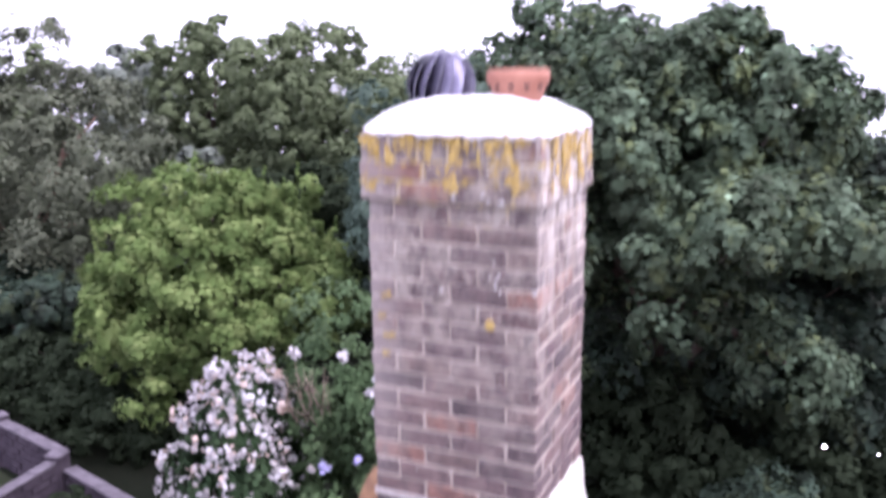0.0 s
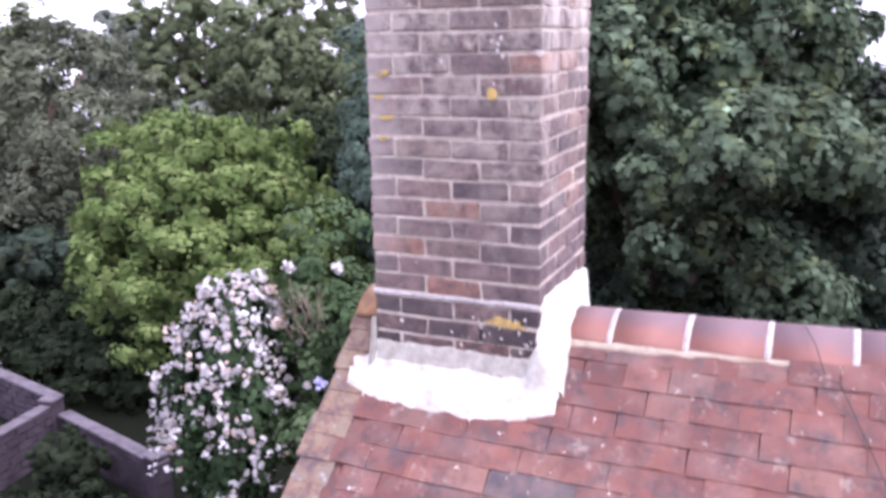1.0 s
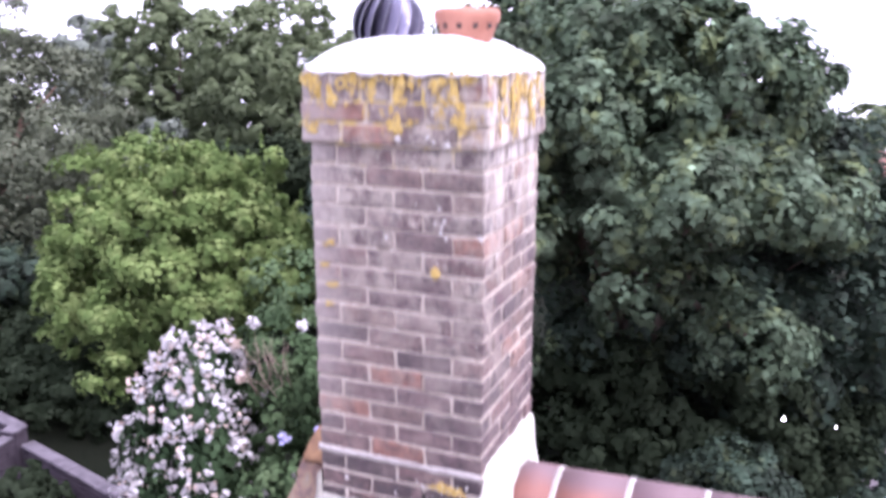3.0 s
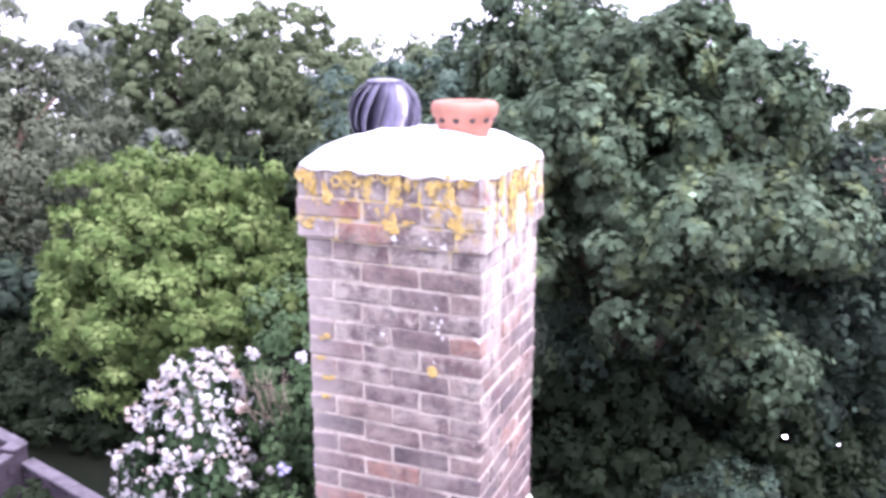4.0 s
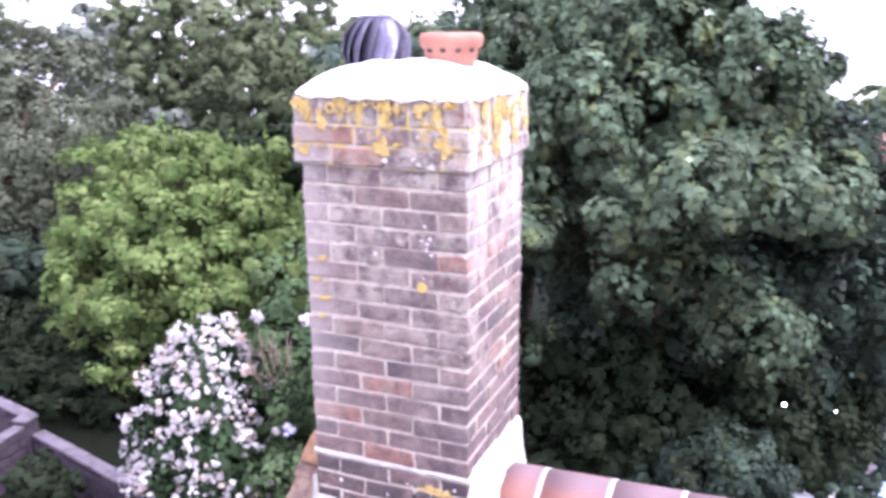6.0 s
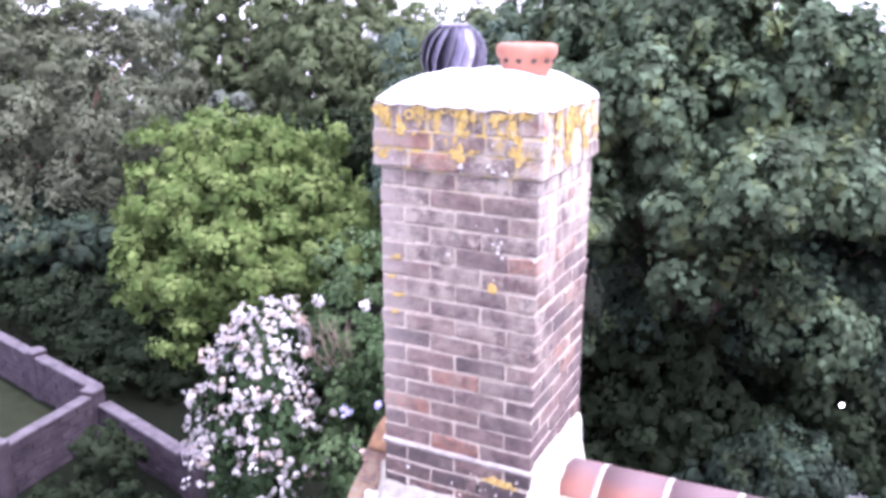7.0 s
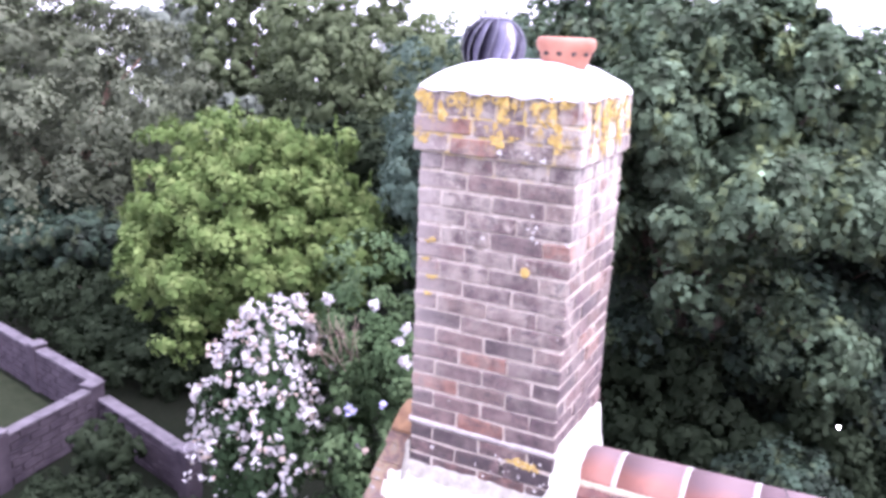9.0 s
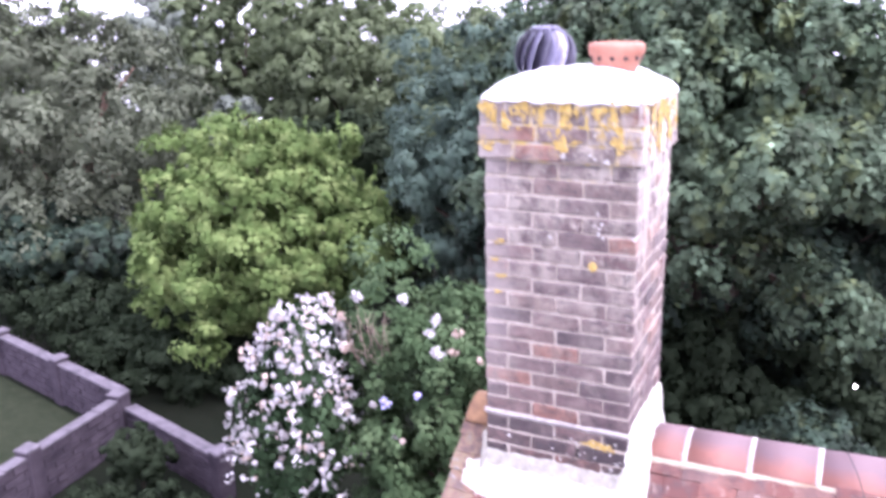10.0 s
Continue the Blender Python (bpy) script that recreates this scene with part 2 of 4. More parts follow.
# pine greens lightened: the veil of haze is part of the colour
GREEN_PINE = leaf_material("conifer_leaf", (0.056, 0.063, 0.042), (0.118, 0.135, 0.086), (0.19, 0.206, 0.14), 0.25)
# elder greens kept dark in place of the shade low under the sycamore
GREEN_ELDER = leaf_material("elder_leaf", (0.022, 0.021, 0.018), (0.042, 0.064, 0.044), (0.08, 0.122, 0.084), 0.25, 0.6, 0.004, 0.05, (0.085, 0.1, 0.045))
GREEN_ROSE = leaf_material("rose_leaf", (0.026, 0.044, 0.019), (0.072, 0.115, 0.052), (0.14, 0.195, 0.095))
# near-black greens: the shade on low planting is painted into the leaf
GREEN_SHADED = leaf_material("shaded_leaf", (0.014, 0.018, 0.011), (0.028, 0.039, 0.022), (0.046, 0.06, 0.036), 0.2, 0.9, 0.0, 0.0)
# distance haze is mixed into these two far leaf colours
GREEN_FAR_HAZED = leaf_material("hazed_far_leaf", (0.078, 0.1, 0.052), (0.145, 0.18, 0.092), (0.2, 0.236, 0.135), 0.3)
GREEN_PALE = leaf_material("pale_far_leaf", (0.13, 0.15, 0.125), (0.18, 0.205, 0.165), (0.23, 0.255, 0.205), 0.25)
GREEN_BLUE = leaf_material("blue_green_leaf", (0.044, 0.07, 0.054), (0.092, 0.134, 0.1), (0.148, 0.196, 0.15), 0.25)
GREEN_BUSH = leaf_material("shrub_leaf", (0.02, 0.036, 0.017), (0.04, 0.07, 0.032), (0.085, 0.13, 0.064))
BLOSSOM = leaf_material("white_blossom", (0.3, 0.26, 0.24), (0.57, 0.545, 0.55), (0.72, 0.71, 0.72), 0.25, 0.6)
FADED = leaf_material("faded_blossom", (0.34, 0.26, 0.2), (0.52, 0.42, 0.36), (0.66, 0.57, 0.52), 0.25, 0.7)

# ---- mesh helpers ----


def smooth(me, on=True):
    me.polygons.foreach_set("use_smooth", [on] * len(me.polygons))


def mesh_of(name, bm, material, rounded=False):
    me = bpy.data.meshes.new(name)
    bm.to_mesh(me)
    bm.free()
    if material:
        me.materials.append(material)
    smooth(me, rounded)
    return me


def part(name, bm, material, parent, label="", rounded=False):
    """One mesh object under a thing or a part."""
    me = bm if isinstance(bm, bpy.types.Mesh) else mesh_of(name, bm, material, rounded)
    ob = new(name, me)
    ob.parent = parent
    return tagged(ob, label)


def thing(name, label, category, group="", kind="", at=(0, 0, 0)):
    ob = new(name)
    ob.empty_display_size = 0.1
    ob.location = at
    return tagged(ob, label, category, group, kind)


def box(bm, lo, hi, bevel=0.0):
    v = [bm.verts.new((x, y, z)) for z in (lo[2], hi[2]) for y in (lo[1], hi[1]) for x in (lo[0], hi[0])]
    made = [bm.faces.new([v[i] for i in q]) for q in ((0, 2, 3, 1), (4, 5, 7, 6), (0, 1, 5, 4), (2, 6, 7, 3), (0, 4, 6, 2), (1, 3, 7, 5))]
    if bevel:
        bmesh.ops.bevel(bm, geom=list({e for f in made for e in f.edges}), offset=bevel, segments=1, affect="EDGES")
    return bm


def lathe(bm, rings, n=40, close=True):
    """Rings of (radius, z) round the z axis."""
    rows = [[bm.verts.new((r * math.cos(2 * math.pi * i / n), r * math.sin(2 * math.pi * i / n), z)) for i in range(n)] for r, z in rings]
    for a, b in zip(rows, rows[1:]):
        for i in range(n):
            bm.faces.new((a[i], a[(i + 1) % n], b[(i + 1) % n], b[i]))
    if close:
        bm.faces.new(rows[-1])
        bm.faces.new(rows[0][::-1])
    return bm


def tube(bm, pts, radii, n=7):
    """A tapered tube through points."""
    rows = []
    for i, p in enumerate(pts):
        p = Vector(p)
        d = (Vector(pts[min(i + 1, len(pts) - 1)]) - Vector(pts[max(i - 1, 0)])).normalized()
        q = d.to_track_quat("Z", "Y")
        rows.append([bm.verts.new(p + q @ Vector((radii[i] * math.cos(2 * math.pi * k / n), radii[i] * math.sin(2 * math.pi * k / n), 0))) for k in range(n)])
    for a, b in zip(rows, rows[1:]):
        for k in range(n):
            bm.faces.new((a[k], a[(k + 1) % n], b[(k + 1) % n], b[k]))
    bm.faces.new(rows[-1])
    bm.faces.new(rows[0][::-1])
    return bm


LOBES = ((-0.5, 0.0), (-0.02, 0.52), (0.14, 0.22), (0.56, 0.0), (0.14, -0.22), (-0.02, -0.52))


def leaves_mesh(name, pos, nor, size, material, rng, droop=0.35, slim=0.42, soft=None, lobed=False):
    """One blade for each place, folded or lobed; soft gives the rounded normals of the tufts."""
    n = len(pos)
    a = rng.normal(size=(n, 3))
    a[:, 2] -= droop * 2
    a -= nor * (a * nor).sum(1, keepdims=True)
    a /= np.linalg.norm(a, axis=1, keepdims=True) + 1e-9
    s = np.cross(nor, a)
    L = size[:, None]
    fold = nor * L * 0.12
    m = len(LOBES) if lobed else 4
    v = np.stack([pos + a * L * f - s * L * g - nor * L * 0.3 * g * g for f, g in LOBES] if lobed else [pos - a * L * 0.5, pos - s * L * slim + fold - a * L * 0.05, pos + a * L * 0.55 - nor * L * 0.1, pos + s * L * slim + fold - a * L * 0.05], 1).reshape(-1, 3)
    me = bpy.data.meshes.new(name)
    me.vertices.add(m * n)
    me.vertices.foreach_set("co", v.ravel().astype(np.float32))
    me.loops.add(m * n)
    me.loops.foreach_set("vertex_index", np.arange(m * n, dtype=np.int32))
    me.polygons.add(n)
    me.polygons.foreach_set("loop_start", np.arange(0, m * n, m, dtype=np.int32))
    me.polygons.foreach_set("loop_total", np.full(n, m, dtype=np.int32))
    me.update()
    if soft is not None:
        me.polygons.foreach_set("use_smooth", np.ones(n, dtype=bool))
        me.normals_split_custom_set_from_vertices(np.repeat(soft, m, axis=0).astype(np.float32))
    me.materials.append(material)
    return me


def clumps_of(rng, center, radii, n, r, low=-0.6, inner=0.35, flat=0.8):
    """Centres and radii of leaf clumps over a lumpy crown."""
    c, out = np.array(center, float), []
    k = np.arange(n)
    z = 1 - (k + 0.5) / n * (1 - low)
    ang = k * 2.39996 + rng.uniform(0, 6.28)
    d = np.stack([np.sqrt(np.maximum(0, 1 - z * z)) * np.cos(ang), np.sqrt(np.maximum(0, 1 - z * z)) * np.sin(ang), z], 1)
    d += rng.normal(size=d.shape) * 0.1
    p = c + d * np.array(radii) * rng.uniform(0.66, 1.0, (n, 1))
    rr = r * rng.uniform(0.6, 1.35, n)
    m = int(n * inner)
    pi = c + rng.normal(size=(m, 3)) * np.array(radii) * 0.3
    return np.concatenate([p, pi]), np.concatenate([rr, np.full(m, r * 1.15)])


def unit(v):
    return v / (np.linalg.norm(v, axis=1, keepdims=True) + 1e-9)


def leaf_places(rng, center, cp, cr, each, size, flat=0.8, bunch=44, tuft=(0.2, 0.4), stir=0.07):
    """Leaves in domed tufts over each clump; the tufts sit on the clump's outer and upper side."""
    subs = max(8, each // bunch)
    i = np.repeat(np.arange(len(cp)), subs)
    out = unit(cp[i] - np.array(center))
    d = unit(unit(rng.normal(size=(len(i), 3))) + out * 0.5 + np.array((0, 0, 0.35)))
    sc = cp[i] + d * (cr[i] * rng.uniform(0.6, 1.08, len(i)))[:, None] * np.array((1, 1, flat))
    sr = cr[i] * (tuft[0] + (tuft[1] * 1.2 - tuft[0]) * rng.uniform(0, 1, len(i)) ** 1.5)
    form = rng.uniform(0.65, 1.3, (len(i), 3))
    k = np.repeat(np.arange(len(i)), bunch)
    n = len(k)
    e = unit(unit(rng.normal(size=(n, 3))) + d[k] * 0.45 + np.array((0, 0, 0.4)))
    pos = sc[k] + e * (sr[k] * (0.72 + 0.5 * rng.uniform(0, 1, n) ** 2))[:, None] * form[k]
    nor = unit(d[k] * 0.35 + e * 0.9 + rng.normal(size=(n, 3)) * 0.2 + np.array((0, 0, 0.3)))
    soft = unit(d[k] * 0.6 + e * 0.7 + rng.normal(size=(n, 3)) * stir)
    return pos, nor, size * rng.uniform(0.6, 1.25, n), soft


def spray_places(rng, cp, cr, center, radii, count, size, tall=0.42, wide=0.1, bunch=26):
    """Upright leafy shoots that stand out of the upper crown."""
    up = np.where((cp[:, 2] - center[2]) / radii[2] > -0.4)[0]
    i = up[rng.integers(0, len(up), count)]
    d = unit(rng.normal(size=(count, 3)) * np.array((1, 1, 0.4)) + np.array((0, 0, 0.9)))
    root = cp[i] + d * (cr[i] * 0.8)[:, None]
    k = np.repeat(np.arange(count), bunch)
    h = rng.uniform(0, 1, len(k))
    a = rng.uniform(0, 2 * math.pi, len(k))
    side = np.stack([np.cos(a), np.sin(a), np.zeros(len(k))], 1)
    lean = d[k] * np.array((0.35, 0.35, 0)) + np.array((0, 0, 1.0))
    long = (tall * rng.uniform(0.5, 1.2, count))[k]
    pos = root[k] + lean * (h * long)[:, None] + side * (wide * (1.05 - h) * rng.uniform(0.4, 1, len(k)))[:, None]
    nor = unit(side * 0.8 + np.array((0, 0, 0.7)) + rng.normal(size=(len(k), 3)) * 0.25)
    return pos, nor, size * rng.uniform(0.6, 1.1, len(k)), unit(side * 0.7 + np.array((0, 0, 0.5)) + d[k] * 0.3)


GROUND = -7.7


# ---- ground ----


def ground_z(x, y):
    """The land is level round the house and falls away beyond."""
    return GROUND - 0.13 * max(0.0, math.hypot(x, y) - 38) ** 1.0


def ground():
    k = Nodes("rough_ground", 0.95)
    c = k.ramp(k.noise(0.25, 6), (0.3, (0.007, 0.009, 0.006)), (0.5, (0.011, 0.013, 0.008)), (0.7, (0.016, 0.015, 0.011)))
    c = k.mix(k.span(k.noise(9, 5), 0.4, 0.7), c, (0.008, 0.011, 0.006))
    k.b.inputs["Specular IOR Level"].default_value = 0.05
    m = k.done(c, k.noise(14, 6, 0.7), 0.8, 0.05)
    bm = bmesh.new()
    rings, n = [0, 6, 12, 18, 24, 30, 36, 40, 50, 70, 100, 200, 500, 1500, 4000], 64
    mid = bm.verts.new((0, 0, GROUND))
    rows = [[bm.verts.new((r * math.cos(2 * math.pi * q / n), r * math.sin(2 * math.pi * q / n), ground_z(r, 0))) for q in range(n)] for r in rings[1:]]
    for q in range(n):
        bm.faces.new((mid, rows[0][q], rows[0][(q + 1) % n]))
        for a, b in zip(rows, rows[1:]):
            bm.faces.new((a[q], b[q], b[(q + 1) % n], a[(q + 1) % n]))
    ob = new("ground", mesh_of("ground", bm, m))
    tagged(ob, "dark rough grass and soil around the garden", "ground", kind="structure")


def tree(name, label, material, center, radii, foot, clumps, clump_r, each, leaf, seed, low=-0.6, trunk=0.25, bark=None, limbs=9, category="tree", droop=0.35, slim=0.42, inner=0.35, gaps=(), sprays=0, tuft=(0.2, 0.4), bunch=44, group="trees round the garden", lobed=False, stir=0.07):
    rng = np.random.default_rng(seed)
    foot_z = ground_z(*foot)
    ob = thing(name, label, category, group, at=(foot[0], foot[1], foot_z))
    base = Vector((foot[0], foot[1], foot_z))
    cp, cr = clumps_of(rng, center, radii, clumps, clump_r, low, inner)
    cp[:, 2] = np.maximum(cp[:, 2], foot_z + clump_r * 0.7)
    pos, nor, size, soft = leaf_places(rng, center, cp, cr, each, leaf, tuft=tuft, bunch=bunch, stir=stir)
    if sprays:
        pos, nor, size, soft = [np.concatenate(p) for p in zip((pos, nor, size, soft), spray_places(rng, cp, cr, center, radii, sprays, leaf * 0.9))]
    pos[:, 2] = np.maximum(pos[:, 2], foot_z + 0.03)
    for a, b, r in gaps:
        a, b = np.array(a), np.array(b)
        t = np.clip(((pos - a) @ (b - a)) / ((b - a) @ (b - a)), 0, 1)
        keep = np.linalg.norm(pos - a - t[:, None] * (b - a), axis=1) > r
        pos, nor, size, soft = pos[keep], nor[keep], size[keep], soft[keep]
    part("crown", leaves_mesh("crown", pos - np.array(base), nor, size, material, rng, droop, slim, soft, lobed), None, ob)
    top = Vector(center) - base + Vector((0, 0, radii[2] * 0.45))
    bend = [Vector((0, 0, -0.05)), top * 0.35 + Vector((0.1, 0.05, 0)) * trunk * 4, top * 0.7 + Vector((-0.08, 0.1, 0)) * trunk * 4, top]
    part("trunk", tube(bmesh.new(), bend, (trunk * 1.25, trunk, trunk * 0.7, trunk * 0.2), 10), bark or BARK, ob, rounded=True)
    for i in rng.permutation(len(cp))[:limbs]:
        f = rng.uniform(0.35, 0.75)
        a, b = bend[0].lerp(top, f), Vector(cp[i]) - base
        if any((base + a.lerp(b, q) - Vector(g0).lerp(Vector(g1), w)).length < 0.35 for g0, g1, _ in gaps for q in (0.2, 0.5, 0.8, 1.0) for w in (0.0, 0.1, 0.2, 0.3)):
            continue
        part("limb", tube(bmesh.new(), [a, a.lerp(b, 0.5) + Vector((0, 0, 0.4 * trunk)), b], (trunk * 0.45, trunk * 0.28, trunk * 0.08), 6), bark or BARK, ob, rounded=True)
    return ob


ground()
LAWN = plain("mown_grass", (0.016, 0.021, 0.011), (0.027, 0.031, 0.018), 3, 0.95, 0.8, 60, 0.02, shine=0.05)

# ---- chimney ----
X0, X1, DEEP, PROUD = -0.668, 0.01, 0.63, 0.018
JOINT = 0.010
BRICKS = {}
BRICK = brick_material()


def brick_mesh(dx, dy, dz, kind=0):
    key = (round(dx, 3), round(dy, 3), round(dz, 3), kind)
    if key not in BRICKS:
        rng = random.Random(str(key))
        bm = box(bmesh.new(), (-dx / 2, -dy / 2, -dz / 2), (dx / 2, dy / 2, dz / 2), 0.005)
        for v in bm.verts:
            v.co += Vector((rng.uniform(-1, 1), rng.uniform(-1, 1), rng.uniform(-1, 1))) * 0.0034
        BRICKS[key] = mesh_of("brick", bm, BRICK)
    return BRICKS[key]


chimney = thing("chimney", "weathered dark brick chimney stack with yellow lichen on its corbelled top", "chimney", at=(0, 0, 0))
BASE = -1.75


def course_z(c):
    """Bottom and top of a course; the lowest ones stand under a thick bed."""
    z = 0.075 * c - (0.016 if c <= -11 else 0.0)
    return z + JOINT / 2, z + 0.075 - JOINT / 2


def course(c, z0, z1, x0, x1, y0, y1, rng, head=0.1025):
    """One ring of bricks round the stack, bonded at the corners."""
    h = JOINT / 2
    odd = c % 2 != 0
    def one(ax, bx, ay, by):
        ob = part("brick", brick_mesh(bx - ax, by - ay, z1 - z0, rng.randrange(3)), None, chimney)
        ob.location = ((ax + bx) / 2 + rng.uniform(-0.0025, 0.0025), (ay + by) / 2 + rng.uniform(-0.0012, 0.0012), (z0 + z1) / 2 + rng.uniform(-0.0018, 0.0018))
        ob.rotation_euler = (0, rng.uniform(-0.011, 0.011), rng.uniform(-0.005, 0.005))
    if odd:
        cuts = [x1 - head - JOINT / 2 - 0.225 * k for k in range(9) if x1 - head - 0.225 * k > x0 + 0.06]
        left = cuts[-1] - h
        for a, b in zip(cuts[1:], cuts):
            one(a + h, b - h, y0, y0 + head), one(a + h, b - h, y1 - head, y1)
        ys = [y0] + [y0 + 0.22 + 0.225 * k for k in range(9) if y0 + 0.22 + 0.225 * k < y1 - 0.06] + [y1]
        for i, (a, b) in enumerate(zip(ys, ys[1:])):
            a, b = a + (h if i else 0), b - (h if i < len(ys) - 2 else 0)
            one(x1 - head, x1, a, b), one(x0, left, a, b)
    else:
        cuts = [x1] + [x1 - 0.23 - 0.225 * k for k in range(9) if x1 - 0.23 - 0.225 * k > x0 + 0.06] + [x0]
        for i, (b, a) in enumerate(zip(cuts, cuts[1:])):
            a, b = a + (h if i < len(cuts) - 2 else 0), b - (h if i else 0)
            one(a, b, y0, y0 + head), one(a, b, y1 - head, y1)
        ys = [y0 + head + JOINT / 2 + 0.225 * k for k in range(9) if y0 + head + 0.225 * k < y1 - head - 0.06] + [y1 - head - JOINT / 2]
        for a, b in zip(ys, ys[1:]):
            one(x1 - head, x1, a + h, b - h), one(x0, x0 + head, a + h, b - h)


def build_chimney():
    rng = random.Random(5)
    i = 0.0052
    part("mortar_core", box(bmesh.new(), (X0 + i, i, BASE), (X1 - i, DEEP - i, 0.45)), MORTAR, chimney, "pale pointed mortar")
    part("mortar_core", box(bmesh.new(), (X0 - PROUD + i, -PROUD + i, 0.452), (X1 + PROUD - i, DEEP + PROUD - i, 0.7)), MORTAR, chimney, "pale pointed mortar")
    for c in range(-16, 6):
        z0, z1 = course_z(c)
        course(c, z0, z1, X0, X1, 0.0, DEEP, rng, 0.1125 if c % 2 else 0.1025)
    for c in (6, 7):
        z0, z1 = course_z(c)
        course(c + 1, z0, z1, X0 - PROUD, X1 + PROUD, -PROUD, DEEP + PROUD, rng)
    # top row of bricks on end
    z0, z1 = 0.605, 0.704
    x0, x1, y0, y1 = X0 - PROUD, X1 + PROUD, -PROUD, DEEP + PROUD
    def stand(ax, bx, ay, by):
        ob = part("brick", brick_mesh(bx - ax, by - ay, z1 - z0, rng.randrange(3)), None, chimney)
        ob.location = ((ax + bx) / 2, (ay + by) / 2, (z0 + z1) / 2 + rng.uniform(-0.004, 0.002))
    n = 6
    w = (x1 - x0) / n
    for k in range(n):
        stand(x0 + k * w + 0.005, x0 + (k + 1) * w - 0.005, y0, y0 + 0.1), stand(x0 + k * w + 0.005, x0 + (k + 1) * w - 0.005, y1 - 0.1, y1)
    w = (y1 - y0 - 0.22) / 5
    for k in range(5):
        a = y0 + 0.11 + k * w
        stand(x1 - 0.1, x1, a + 0.005, a + w - 0.005), stand(x0, x0 + 0.1, a + 0.005, a + w - 0.005)
    # the thick bed of mortar low on the stack
    bm = bmesh.new()
    nx = 60
    rows = []
    for k in range(nx + 1):
        x = X0 - 0.006 + (X1 - X0 + 0.008) * k / nx
        t = 0.013 + 0.006 * noise.noise((x * 11, 2.0, 0)) + 0.003 * noise.noise((x * 37, 4.0, 0))
        zc = -0.757 + 0.004 * noise.noise((x * 6, 8.0, 0))
        rows.append([bm.verts.new(p) for p in ((x, 0.01, zc - t), (x, -0.002, zc - t), (x, -0.004 - 0.002 * noise.noise((x * 40, 1.0, 3)), zc), (x, -0.002, zc + t), (x, 0.01, zc + t))])
    for a, b in zip(rows, rows[1:]):
        for q in range(4):
            bm.faces.new((a[q], b[q], b[q + 1], a[q + 1]))
    part("mortar_bed", bm, BED, chimney, "thick white mortar bed", True)


CAP_X, CAP_Y = (X0 + X1) / 2, DEEP / 2
HALF_X, HALF_Y = (X1 - X0) / 2 + PROUD + 0.006, DEEP / 2 + PROUD + 0.006


def build_cap():
    """Rings that go out from the middle to a rounded rectangle, with a lip that hangs on the bricks."""
    bm = bmesh.new()
    n, m = 168, 26
    rows = []
    for r in range(m + 1):
        f = math.sin(r / m * math.pi / 2)
        row = []
        for k in range(n):
            a = 2 * math.pi * k / n
            c, d = math.cos(a), math.sin(a)
            q = (abs(c) ** 13 + abs(d) ** 13) ** (-1 / 13)
            u, v = f * c * q, f * d * q
            e = max(0.0, 1 - f ** 3.2)
            nn = noise.noise((u * 2.1, v * 2.1, 3.1)) * 0.012 + noise.noise((u * 7, v * 7, 1.7)) * 0.004
            g = min(1.0, (1 - f) / 0.6)
            z = 0.706 + 0.03 * e ** 0.5 + 0.084 * g * (1.55 - 0.55 * g) + nn * min(1, e * 3)
            row.append(bm.verts.new((CAP_X + u * HALF_X, CAP_Y + v * HALF_Y, z)))
        rows.append(row)
    lip = []
    for k in range(n):
        p = rows[-1][k].co
        w = noise.noise((p.x * 16, p.y * 16, 5)) * 0.017 + noise.noise((p.x * 45, p.y * 45, 9)) * 0.011
        lip.append(bm.verts.new((p.x + (p.x - CAP_X) * 0.006, p.y + (p.y - CAP_Y) * 0.006, 0.694 + w)))
    under = [bm.verts.new((CAP_X + (v.co.x - CAP_X) * 0.97, CAP_Y + (v.co.y - CAP_Y) * 0.97, v.co.z + 0.002)) for v in lip]
    rows += [lip, under]
    for a, b in zip(rows[1:], rows[2:]):
        for k in range(n):
            bm.faces.new((a[k], b[k], b[(k + 1) % n], a[(k + 1) % n]))
    for v in rows[0]:
        v.co = rows[0][0].co
    bmesh.ops.remove_doubles(bm, verts=rows[0], dist=0.0001)
    mid = min(bm.verts, key=lambda v: (v.co.x - CAP_X) ** 2 + (v.co.y - CAP_Y) ** 2)
    for k in range(n):
        bm.faces.new((mid, rows[1][k], rows[1][(k + 1) % n]))
    bmesh.ops.recalc_face_normals(bm, faces=bm.faces[:])
    part("cement_cap", bm, CAP, chimney, "domed white painted cement flaunching", True)


def patch(bm, c, n_, r, rng, thick=0.003, tall=1.0, ring=0.0, rag=0.45):
    """A crust of lichen: an uneven low disc at c on a face with the normal n_."""
    q = Vector(n_).to_track_quat("Z", "Y")
    m, sd = 26, rng.uniform(0, 90)
    def row(f, h, rim):
        out = []
        for k in range(m):
            a = 2 * math.pi * k / m
            w = 1 + rag * rim * (noise.noise((math.cos(a) * 1.3, math.sin(a) * 1.3, sd)) * 1.3 + noise.noise((math.cos(a) * 4, math.sin(a) * 4, sd)) * 0.8)
            out.append(bm.verts.new(Vector(c) + q @ Vector((f * r * w * math.cos(a), f * r * w * math.sin(a) * tall, h))))
        return out
    a, b = row(1.0, 0.0, 1), row(0.9, thick, 1)
    loops = [(a, b)]
    if ring:
        d, e = row(ring + 0.12, thick, 0.4), row(ring, 0.0004, 0.4)
        loops += [(b, d), (d, e)]
    else:
        bm.faces.new(b)
    for p, t in loops:
        for k in range(m):
            bm.faces.new((p[k], p[(k + 1) % m], t[(k + 1) % m], t[k]))


